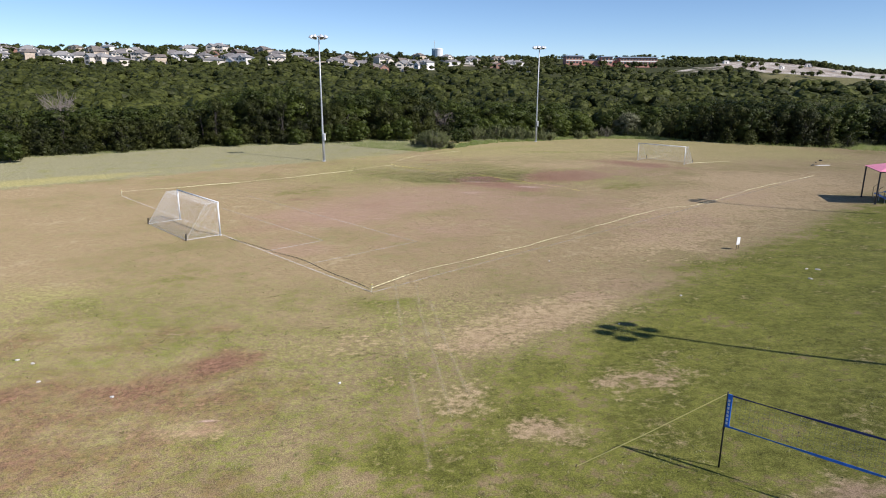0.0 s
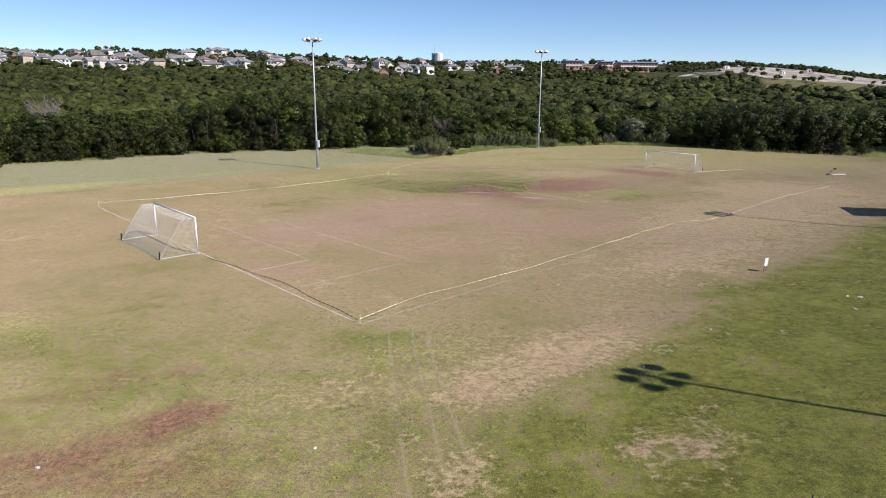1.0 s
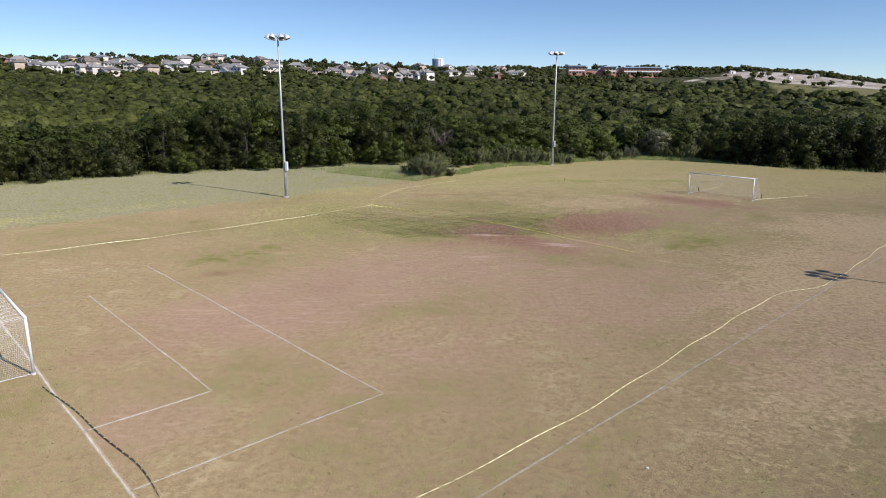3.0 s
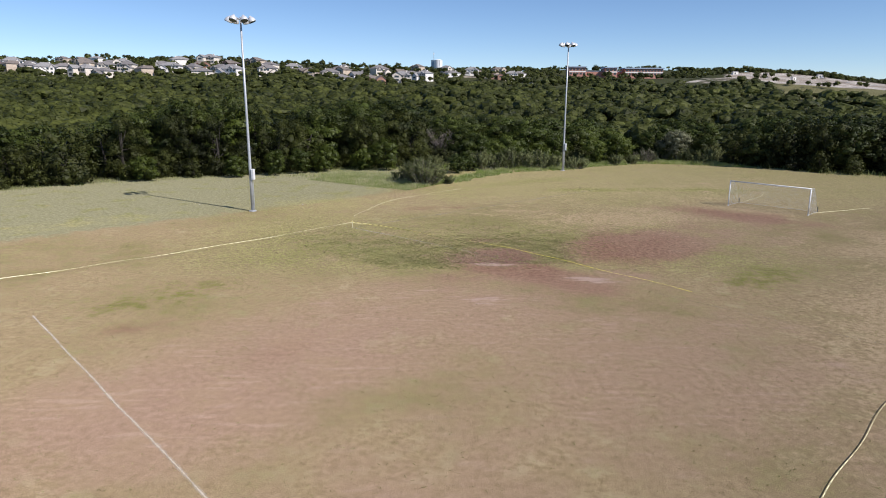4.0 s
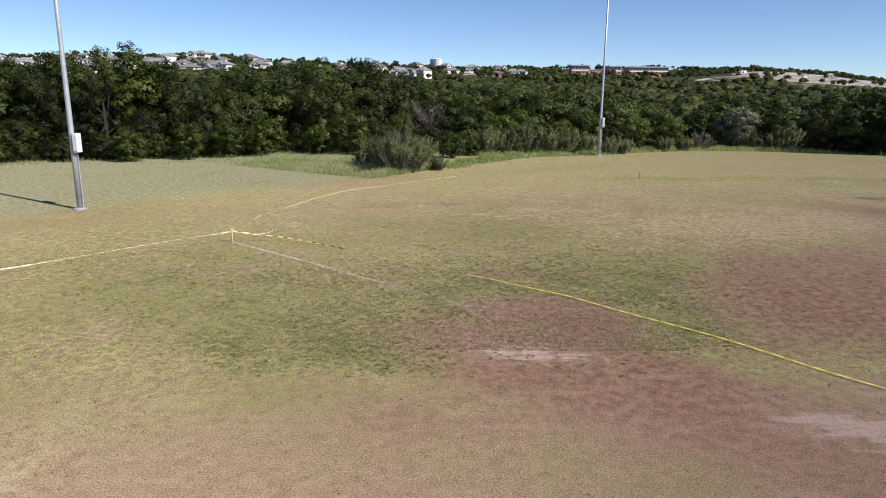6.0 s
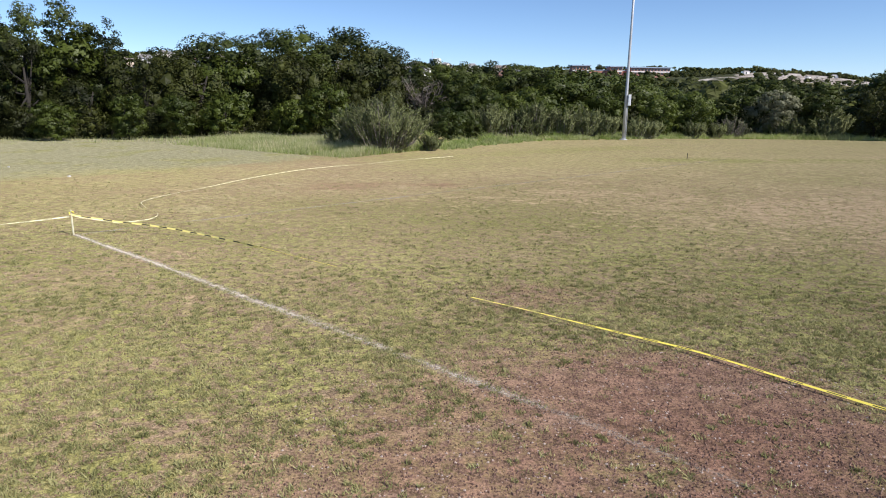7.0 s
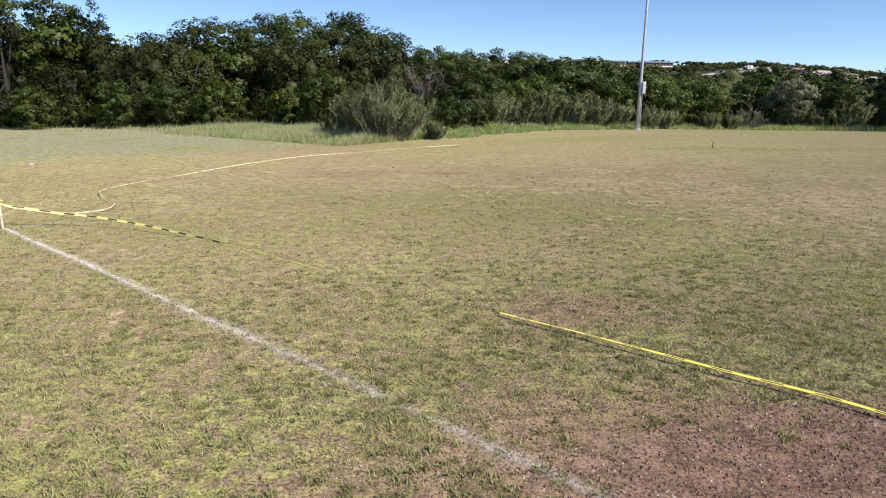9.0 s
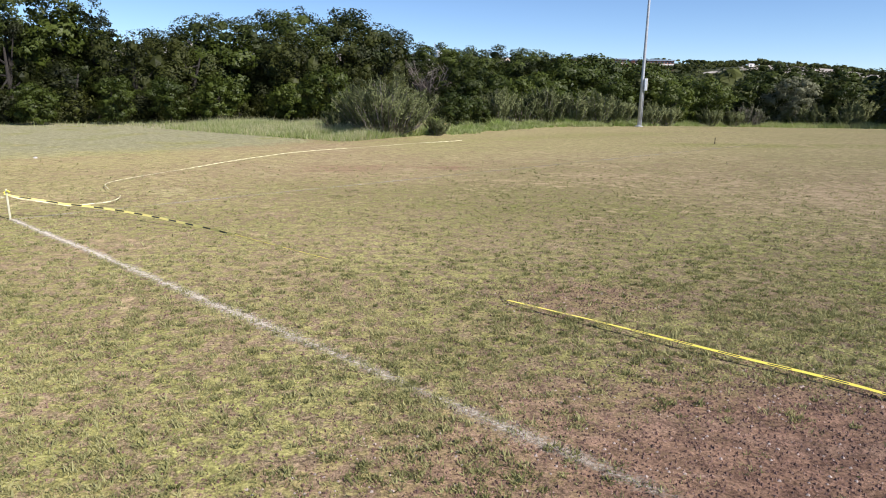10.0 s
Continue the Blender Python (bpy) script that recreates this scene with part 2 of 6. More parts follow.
M_GROUND = ground_material()
M_CHALK = chalk_material("worn_chalk", (0.56, 0.50, 0.41))
M_TRACK = chalk_material("bleached_thatch", (0.47, 0.385, 0.235))
M_TAPE = tape_material("yellow_tape", (0.74, 0.62, 0.10), 0.2)
M_TAPE_PALE = tape_material("faded_tape", (0.74, 0.68, 0.40), 0.22)
M_TAPE_BLACK = tape_material("marked_tape", (0.74, 0.64, 0.20), 0.36)
M_TAPE_DARK = tape_material("dark_tape", (0.50, 0.42, 0.16), 0.6, 0.2)
M_STEEL = simple("galvanised_steel", (0.52, 0.53, 0.54), 0.45, 0.35, 0.1, 2.0)
M_LAMP = simple("lamp_housing", (0.72, 0.73, 0.74), 0.35, 0.3, 0.08, 4.0)
M_DARK = simple("black_steel", (0.025, 0.025, 0.028), 0.5, 0.2, 0.2, 5.0)
M_WHITE = simple("white_enamel", (0.80, 0.80, 0.79), 0.4, 0.0, 0.08, 4.0)
M_NET = simple("net_cord", (0.66, 0.66, 0.66), 0.8, 0.0, 0.05, 8.0)
M_BLUE = simple("blue_webbing", (0.03, 0.18, 0.70), 0.6, 0.0, 0.15, 6.0)
M_NAVY = simple("navy_webbing", (0.018, 0.03, 0.16), 0.6, 0.0, 0.15, 6.0)
M_PINK = simple("pink_canvas", (0.86, 0.30, 0.42), 0.7, 0.0, 0.06, 2.0)
M_SEAT = simple("blue_plastic", (0.10, 0.24, 0.62), 0.45, 0.0, 0.12, 4.0)
M_ALU = simple("brushed_aluminium", (0.60, 0.63, 0.66), 0.35, 0.7, 0.1, 4.0)
M_STAKE = simple("weathered_stake", (0.70, 0.66, 0.46), 0.7, 0.0, 0.12, 6.0)
M_ROPE = simple("yellow_cord", (0.62, 0.55, 0.22), 0.7, 0.0, 0.1, 9.0)
M_BARK = simple("grey_bark", (0.030, 0.025, 0.020), 0.95, 0.0, 0.25, 6.0, 0.03)
M_DEAD = simple("bleached_wood", (0.25, 0.21, 0.185), 0.95, 0.0, 0.2, 6.0, 0.01)
M_BLEACHED = simple("pale_litter", (0.56, 0.54, 0.50), 0.8, 0.0, 0.15, 6.0)
M_STONE = simple("pebble_stone", (0.42, 0.34, 0.29), 0.9, 0.0, 0.2, 9.0)
M_CRUMB = simple("soil_crumb", (0.19, 0.112, 0.085), 0.95, 0.0, 0.4, 9.0)
M_CLOD = simple("dried_clod", (0.40, 0.27, 0.205), 0.95, 0.0, 0.3, 9.0)
M_JUNIPER = leaf_material("juniper_leaf", (0.010, 0.014, 0.003), (0.078, 0.088, 0.015), 0.6, 0.16)
M_OAK = leaf_material("oak_leaf", (0.008, 0.014, 0.002), (0.086, 0.112, 0.018), 0.55, 0.14)
M_ELM = leaf_material("bright_leaf", (0.024, 0.038, 0.006), (0.115, 0.146, 0.022), 0.5, 0.25)
M_SILVER = leaf_material("silver_leaf", (0.10, 0.11, 0.055), (0.36, 0.36, 0.23), 0.7, 0.25)
M_SAGE = leaf_material("grey_leaf", (0.070, 0.088, 0.028), (0.30, 0.325, 0.140), 0.7, 0.3)
M_WOODS = leaf_material("woodland_leaf", (0.018, 0.025, 0.005), (0.180, 0.200, 0.046), 0.6, 0.36, "tint")
M_BLADE = leaf_material("grass_blade", (0.085, 0.112, 0.016), (0.68, 0.57, 0.31), 0.6, 0.3, "tint")
M_TUFT = leaf_material("tuft_blade", (0.135, 0.152, 0.042), (0.56, 0.52, 0.235), 0.6, 0.25, "tint")
M_TALL = leaf_material("tall_grass_blade", (0.25, 0.365, 0.050), (0.86, 0.78, 0.50), 0.6, 0.5, "tint")
M_BRICK = brick_material()
M_WALLS = [simple("cream_render", (0.72, 0.65, 0.56), 0.9, 0, 0.1, 0.5), simple("white_stone", (0.82, 0.78, 0.73), 0.9, 0, 0.1, 0.5),
           simple("tan_stone", (0.56, 0.46, 0.36), 0.9, 0, 0.14, 0.5), simple("rust_brick", (0.34, 0.19, 0.14), 0.9, 0, 0.14, 0.5)]
M_ROOFS = [simple("grey_shingle", (0.20, 0.185, 0.18), 0.9, 0, 0.14, 0.8), simple("brown_shingle", (0.19, 0.16, 0.14), 0.9, 0, 0.14, 0.8),
           simple("light_shingle", (0.27, 0.26, 0.255), 0.9, 0, 0.12, 0.8)]
M_GLASS = simple("window_glass", (0.04, 0.05, 0.06), 0.12, 0, 0.1, 1.0)
M_BLUEROOF = simple("blue_metal_roof", (0.34, 0.43, 0.54), 0.5, 0.0, 0.08, 0.2)
M_TANK = simple("white_tank_paint", (0.82, 0.83, 0.83), 0.5, 0, 0.04, 0.2)
M_TANK_BLUE = simple("blue_tank_paint", (0.30, 0.42, 0.52), 0.5, 0, 0.06, 0.2)


# ---- mesh tools ----
class Build:
    """Gathers verts and faces for one mesh."""

    def __init__(self):
        self.v, self.f = [], []

    def add(self, verts, faces):
        k = len(self.v)
        self.v.extend(tuple(p) for p in verts)
        self.f.extend(tuple(k + i for i in f) for f in faces)
        return self

    def box(self, x, y, z, sx, sy, sz, bev=0.0, turn=None):
        """A box centred at x, y, z with chamfered upright edges."""
        hx, hy, hz = sx / 2, sy / 2, sz / 2
        c = min(bev, hx * 0.9, hy * 0.9)
        ring = [(hx, hy)] if c == 0 else None
        if c == 0:
            ring = [(-hx, -hy), (hx, -hy), (hx, hy), (-hx, hy)]
        else:
            ring = [(-hx + c, -hy), (hx - c, -hy), (hx, -hy + c), (hx, hy - c), (hx - c, hy), (-hx + c, hy), (-hx, hy - c), (-hx, -hy + c)]
        n = len(ring)
        pts = [Vector((a, b, -hz)) for a, b in ring] + [Vector((a, b, hz)) for a, b in ring]
        if turn is not None:
            pts = [turn @ p for p in pts]
        o = Vector((x, y, z))
        faces = [tuple(range(n - 1, -1, -1)), tuple(range(n, 2 * n))] + [(i, (i + 1) % n, n + (i + 1) % n, n + i) for i in range(n)]
        return self.add([p + o for p in pts], faces)

    def tube(self, pts, radii, sides=8, cap=True):
        pts = [Vector(p) for p in pts]
        if isinstance(radii, (int, float)):
            radii = [radii] * len(pts)
        verts, faces = [], []
        side = None
        for i, p in enumerate(pts):
            d = (pts[min(i + 1, len(pts) - 1)] - pts[max(i - 1, 0)]).normalized()
            if side is None:
                side = d.orthogonal().normalized()
            side = (side - d * side.dot(d)).normalized()
            up = d.cross(side)
            for k in range(sides):
                a = 2 * math.pi * k / sides
                verts.append(p + (side * math.cos(a) + up * math.sin(a)) * radii[i])
        for i in range(len(pts) - 1):
            for k in range(sides):
                a, b = i * sides + k, i * sides + (k + 1) % sides
                faces.append((a, b, b + sides, a + sides))
        if cap:
            faces.append(tuple(range(sides - 1, -1, -1)))
            faces.append(tuple(range(len(verts) - sides, len(verts))))
        return self.add(verts, faces)

    def lathe(self, rings, sides=20, at=(0, 0, 0)):
        """rings: (radius, z) from bottom to top."""
        verts, faces = [], []
        for r, z in rings:
            for k in range(sides):
                a = 2 * math.pi * k / sides
                verts.append((at[0] + r * math.cos(a), at[1] + r * math.sin(a), at[2] + z))
        for i in range(len(rings) - 1):
            for k in range(sides):
                a, b = i * sides + k, i * sides + (k + 1) % sides
                faces.append((a, b, b + sides, a + sides))
        faces.append(tuple(range(sides - 1, -1, -1)))
        faces.append(tuple(range(len(verts) - sides, len(verts))))
        return self.add(verts, faces)


def to_mesh(name, b, material, smooth=False):
    me = bpy.data.meshes.new(name)
    me.from_pydata([tuple(p) for p in b.v], [], b.f)
    me.materials.append(material)
    if smooth:
        me.polygons.foreach_set("use_smooth", [True] * len(me.polygons))
    me.update()
    return me


def part(name, b, material, parent=None, label="", smooth=False):
    ob = new(name, to_mesh(name, b, material, smooth))
    if parent is not None:
        ob.parent = parent
    return tagged(ob, label)


def thing(name, m, label, category, group="", kind=""):
    e = new(name)
    e.empty_display_size = 0.3
    e.matrix_basis = m
    return tagged(e, label, category, group, kind)


def quads_mesh(name, verts, material, tint=None, out=None):
    """A mesh of loose faces: verts is n x k x 3; tint one value a face, out the way each leaf bows."""
    n, k = verts.shape[:2]
    if out is not None:
        face = unit(np.cross(verts[:, 1] - verts[:, 0], verts[:, 2] - verts[:, 0]))
        back = (face * out).sum(1) < 0
        verts[back] = verts[back][:, ::-1]
        face[back] *= -1
    me = bpy.data.meshes.new(name)
    me.vertices.add(n * k)
    me.vertices.foreach_set("co", verts.reshape(-1).astype(np.float32))
    me.loops.add(n * k)
    me.loops.foreach_set("vertex_index", np.arange(n * k, dtype=np.int32))
    me.polygons.add(n)
    me.polygons.foreach_set("loop_start", np.arange(0, n * k, k, dtype=np.int32))
    me.polygons.foreach_set("loop_total", np.full(n, k, dtype=np.int32))
    me.update(calc_edges=True)
    if tint is not None:
        a = me.attributes.new("tint", "FLOAT", "POINT")
        a.data.foreach_set("value", np.repeat(tint, k).astype(np.float32))
    me.materials.append(material)
    if out is not None:
        me.polygons.foreach_set("use_smooth", np.ones(n, dtype=bool))
        me.normals_split_custom_set_from_vertices(np.repeat(unit(out + 0.45 * face), k, 0).astype(np.float32))
    return me


def unit(v):
    return v / np.maximum(np.linalg.norm(v, axis=-1, keepdims=True), 1e-9)


def leaf_quads(rng, at, out, size, spread=0.42, slim=0.6):
    """Leaf-shaped quads at the points, facing roughly outwards."""
    n = len(at)
    nor = unit(out + [0, 0, 0.25] + spread * rng.normal(size=(n, 3)))
    tan = unit(np.cross(nor, rng.normal(size=(n, 3))))
    bit = np.cross(nor, tan)
    s = size * rng.uniform(0.6, 1.35, (n, 1))
    return np.stack([at - tan * s, at + tan * s * 0.8 - bit * s * slim, at + tan * s * 0.6 + bit * s * slim + nor * s * 0.2], 1)


def lobes_leaves(rng, lobes, count, size, low=0.62, slim=0.6, core=0.36):
    """Leaves on clumps that sit on the shells of ellipsoid lobes (cx, cy, cz, rx, ry, rz)."""
    lobes = np.array(lobes, float)
    subs = 9
    dd = unit(rng.normal(size=(len(lobes), subs, 3)) + [0, 0, 0.25])
    sub_c = (lobes[:, None, :3] + dd * lobes[:, None, 3:] * rng.uniform(0.6, 0.95, (len(lobes), subs, 1))).reshape(-1, 3)
    sub_r = (lobes[:, None, 3:] * rng.uniform(0.28, 0.5, (len(lobes), subs, 1))).reshape(-1, 3)
    area = sub_r[:, 0] * sub_r[:, 2] + 1e-6
    pick = rng.choice(len(sub_c), count, p=area / area.sum())
    d = unit(rng.normal(size=(count, 3)) + [0, 0, 0.3])
    r = rng.uniform(low, 1.15, (count, 1))
    at = sub_c[pick] + d * sub_r[pick] * r
    d = unit(d + 1.1 * dd.reshape(-1, 3)[pick])
    keep = at[:, 2] > 0.05
    inner = cores(lobes[:, :3], lobes[:, 3:] * core, rng)
    inner[..., 2] = np.maximum(inner[..., 2], 0.02)
    mid = np.array([0, 0, 0.45 * lobes[:, 2].max()])
    faces = np.concatenate([leaf_quads(rng, at[keep], d[keep], size, slim=slim), inner])
    whole = unit((faces.mean(1) - mid) * [1, 1, 0.7])
    return faces, unit(np.concatenate([d[keep], unit(inner.mean(1) - np.repeat(lobes[:, :3], 20, 0))]) + 0.6 * whole + [0, 0, 0.1])


PHI = (1 + 5 ** 0.5) / 2
ICO_V = unit(np.array([(-1, PHI, 0), (1, PHI, 0), (-1, -PHI, 0), (1, -PHI, 0), (0, -1, PHI), (0, 1, PHI), (0, -1, -PHI), (0, 1, -PHI), (PHI, 0, -1), (PHI, 0, 1), (-PHI, 0, -1), (-PHI, 0, 1)], float))
ICO_F = np.array([(0, 11, 5), (0, 5, 1), (0, 1, 7), (0, 7, 10), (0, 10, 11), (1, 5, 9), (5, 11, 4), (11, 10, 2), (10, 7, 6), (7, 1, 8),
                  (3, 9, 4), (3, 4, 2), (3, 2, 6), (3, 6, 8), (3, 8, 9), (4, 9, 5), (2, 4, 11), (6, 2, 10), (8, 6, 7), (9, 8, 1)])


def cores(centres, radii, rng):
    """Shaded twiggy middles that close a crown to the light: faces n x 3 x 3."""
    v = ICO_V[None] * radii[:, None, :] * rng.uniform(0.82, 1.12, (len(centres), 12, 1)) + centres[:, None, :]
    return v[:, ICO_F].reshape(-1, 3, 3)


# ---- the lie of the land ----
CORNER = Vector((-4.05, 30.85, 0))
ALONG, ACROSS = Vector((0.732, 0.681, 0)), Vector((-0.681, 0.732, 0))
LENGTH, WIDTH = 67.6, 40.0


def field(u, v, z=0.0):
    """A place on the pitch: u along the touchline, v along the goal line."""
    p = CORNER + ALONG * u + ACROSS * v
    return Vector((p.x, p.y, z))


def field_uv(x, y):
    dx, dy = x - CORNER.x, y - CORNER.y
    return dx * ALONG.x + dy * ALONG.y, dx * ACROSS.x + dy * ACROSS.y


HILL_Y = [-9000, 126, 150, 200, 300, 400, 500, 600, 680, 800, 950, 1150, 1600, 2600, 9000]
HILL_Z = [0, 0, -1.2, -6, -4, 2.5, 10, 19.5, 28, 42, 58, 60, 40, 10, 0]
RIDGE_S = [-9, -0.67, -0.45, -0.30, -0.16, 0.0, 0.18, 0.34, 0.44, 0.56, 0.67, 9]
RIDGE_K = [0.90, 0.92, 0.95, 0.95, 0.82, 0.72, 0.60, 0.62, 0.74, 0.67, 0.46, 0.40]
BACK_K = [0.88, 0.88, 0.88, 0.88, 0.82, 0.80, 0.88, 0.88, 0.84, 0.75, 0.51, 0.42]


def height(x, y):
    """Ground height; takes numbers or arrays."""
    x, y = np.asarray(x, float), np.asarray(y, float)
    u, v = field_uv(x, y)
    d = np.clip(-v - 1.0, 0, 45)
    bank = 0.0028 * np.minimum(d, 25) ** 2
    s = x / np.maximum(np.abs(y), 60.0)
    base = np.interp(y, HILL_Y, HILL_Z)
    far = np.clip((y - 300) / 300, 0, 1)
    behind = np.clip((y - 1000) / 130, 0, 1)
    k = 1 + (np.interp(s, RIDGE_S, RIDGE_K) * (1 - behind) + np.interp(s, RIDGE_S, BACK_K) * behind - 1) * far
    swell = np.clip((y - 130) / 250, 0, 1) * 2.0 * (np.sin(x * 0.021 + 1.3) * np.sin(y * 0.017) + 0.6 * np.sin(x * 0.047 + y * 0.031))
    return base * k + bank + swell


EDGE = [(-130, 64), (-75, 80), (-60, 93), (-50, 100), (-42, 109), (-30, 115), (-16, 123), (-8, 126), (5, 129), (14, 133), (25, 138), (36, 147),
        (46, 139), (55, 123), (67, 116), (76, 113), (84, 108), (100, 104), (140, 90)]
EDGE_X, EDGE_Y = [p[0] for p in EDGE], [p[1] for p in EDGE]


def bumps(x, y, rows):
    """Soft ellipses: x, y, long radius, short radius, turn, weight."""
    out = np.zeros_like(x)
    for cx, cy, a, b, turn, w in rows:
        c, s = math.cos(radians(turn)), math.sin(radians(turn))
        p, q = (x - cx) * c + (y - cy) * s, -(x - cx) * s + (y - cy) * c
        out = np.maximum(out, w * np.exp(-((p / a) ** 2 + (q / b) ** 2) ** 1.3))
    return out


def sstep(v, lo, hi):
    t = np.clip((v - lo) / (hi - lo), 0, 1)
    return t * t * (3 - 2 * t)


def build_ground():
    def axis(lo, hi, step, reach, cap, low):
        def steps(at, way):
            out, d = [], step
            while abs(at) < reach:
                d = min(d * 1.09, cap) if 0 < at * way < 1000 and at > low else d * 1.09
                at += way * d
                out.append(at)
            return out
        return np.array(steps(lo, -1)[::-1] + list(np.arange(lo, hi + step / 2, step)) + steps(hi, 1))
    xs, ys = axis(-64, 80, 0.8, 4300, 20.0, 0), axis(2, 140, 0.8, 4300, 11.0, 0)
    nx, ny = len(xs), len(ys)
    X, Y = [g.ravel() for g in np.meshgrid(xs, ys)]
    Z = height(X, Y)
    co = np.stack([X, Y, Z], 1)
    i = np.arange(nx * ny).reshape(ny, nx)
    quads = np.stack([i[:-1, :-1], i[:-1, 1:], i[1:, 1:], i[1:, :-1]], -1).reshape(-1, 4)
    me = bpy.data.meshes.new("ground")
    me.vertices.add(len(co))
    me.vertices.foreach_set("co", co.reshape(-1).astype(np.float32))
    me.loops.add(quads.size)
    me.loops.foreach_set("vertex_index", quads.reshape(-1).astype(np.int32))
    me.polygons.add(len(quads))
    me.polygons.foreach_set("loop_start", np.arange(0, quads.size, 4, dtype=np.int32))
    me.polygons.foreach_set("loop_total", np.full(len(quads), 4, dtype=np.int32))
    me.polygons.foreach_set("use_smooth", np.ones(len(quads), dtype=bool))
    me.update(calc_edges=True)
    u, v = field_uv(X, Y)
    red = bumps(X, Y, RED_SOIL)
    pale = bumps(X, Y, PALE_SOIL)
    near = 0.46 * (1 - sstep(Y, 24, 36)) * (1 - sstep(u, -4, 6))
    # faint olive over the right flank partly stands in for shaded stem sides
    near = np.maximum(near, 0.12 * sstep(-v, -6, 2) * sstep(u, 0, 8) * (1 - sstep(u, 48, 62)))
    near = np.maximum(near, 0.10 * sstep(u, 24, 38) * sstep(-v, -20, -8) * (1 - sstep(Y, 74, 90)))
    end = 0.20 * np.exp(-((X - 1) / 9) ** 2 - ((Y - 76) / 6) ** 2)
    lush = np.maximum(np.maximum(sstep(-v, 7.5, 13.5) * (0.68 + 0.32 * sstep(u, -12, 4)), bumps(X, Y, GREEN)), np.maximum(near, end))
    weeds = sstep(v, 49, 55) * sstep(EDGE_GAP(X, Y), -6, 0.0) * (1 - sstep(X, -9, 0))
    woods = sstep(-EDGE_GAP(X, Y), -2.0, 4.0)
    s = X / np.maximum(Y, 60)
    low = np.interp(s, [0.40, 0.45, 0.49, 0.56, 0.7], [905, 800, 722, 735, 742])
    rock = sstep(s, 0.405, 0.43) * sstep(Y, low - 12, low + 12) * (1 - sstep(Y, 955, 985))
    scrub = sstep(s, 0.335, 0.355) * (1 - sstep(s, 0.43, 0.46)) * sstep(Y, 715, 735) * (1 - sstep(Y, 840, 870))
    lane = sstep(s, 0.03, 0.04) * (1 - sstep(s, 0.115, 0.13)) * np.exp(-((Y - 800 - 60 * (s - 0.08)) / 9) ** 2)
    bank = sstep(s, 0.28, 0.29) * (1 - sstep(s, 0.335, 0.345)) * sstep(Y, 690, 705) * (1 - sstep(Y, 745, 760))
    rock = np.maximum.reduce([rock, 0.40 * scrub, lane, 0.46 * bank])
    meadow = sstep(s, 0.478, 0.492) * sstep(Y, 480, 500) * (1 - sstep(Y, low - 12, low + 12))
    # mats fade beyond y 77: lighter straw stands in for brighter grazing light
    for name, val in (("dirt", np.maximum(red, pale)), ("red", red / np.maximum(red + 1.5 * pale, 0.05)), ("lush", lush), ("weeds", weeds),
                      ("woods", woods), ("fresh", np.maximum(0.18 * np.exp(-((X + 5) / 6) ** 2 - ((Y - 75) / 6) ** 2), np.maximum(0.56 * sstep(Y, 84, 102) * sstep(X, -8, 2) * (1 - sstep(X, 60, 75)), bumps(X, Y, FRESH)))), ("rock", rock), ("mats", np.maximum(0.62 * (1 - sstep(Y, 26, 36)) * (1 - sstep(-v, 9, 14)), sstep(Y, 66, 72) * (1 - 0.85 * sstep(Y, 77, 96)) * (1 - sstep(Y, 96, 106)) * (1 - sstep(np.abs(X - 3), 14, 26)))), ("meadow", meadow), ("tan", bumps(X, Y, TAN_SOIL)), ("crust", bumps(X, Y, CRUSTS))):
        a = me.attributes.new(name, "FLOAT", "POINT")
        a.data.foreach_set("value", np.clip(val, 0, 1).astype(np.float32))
    me.materials.append(M_GROUND)
    return tagged(new("ground", me), "dry straw-coloured turf worn to red soil in patches", "ground", kind="structure")


def EDGE_GAP(x, y):
    """Metres of open ground left before the trees."""
    return np.interp(x, EDGE_X, EDGE_Y) - y


RED_SOIL_NEAR = [(-13, 17.5, 8.5, 5.5, 10, 0.46), (-7, 13, 5, 2.0, 0, 0.36), (-17, 24, 5, 3, 0, 0.34), (-12.4, 15.2, 1.6, 0.8, 0, 0.6), (-11.4, 13.7, 1.6, 0.6, 0, 0.6), (-10.6, 25.6, 1.6, 0.9, 10, 0.5), (-10.6, 19.7, 2.8, 1.3, 20, 0.62), (-9.0, 22.0, 2.0, 1.4, 30, 0.66),
                 (-13.9, 19.2, 1.8, 0.9, 0, 0.5), (-8.7, 14.6, 1.0, 1.6, 0, 0.4),
                 (-14, 18, 2.5, 1.4, 0, 0.5)]
RED_SOIL_PITCH = [(-6.2, 56.6, 1.8, 0.9, 60, 0.4), (5.4, 69.4, 6.4, 2.7, -44, 1.0), (4.9, 73.2, 3.2, 2.1, -30, 0.9), (8.2, 66.2, 3.6, 2.0, -40, 0.8), (2.2, 68.0, 4.5, 2.0, 10, 0.55), (-14.6, 46.6, 5.5, 2.6, -47, 0.35),
                  (-13.3, 59.0, 3.0, 1.2, 20, 0.5)]
RED_SOIL_FAR = [(15.2, 76.5, 7.5, 5.2, 40, 0.95), (3.5, 77.7, 1.6, 0.9, 0, 0.62), (27.5, 88.0, 7.5, 3.6, -45, 0.72), (0.5, 92.0, 5.5, 1.2, 18, 0.38), (21, 83, 5, 3, 40, 0.5),
                (5.0, 74.5, 2.4, 1.3, -20, 0.75)]
RED_SOIL = RED_SOIL_NEAR + RED_SOIL_PITCH + RED_SOIL_FAR
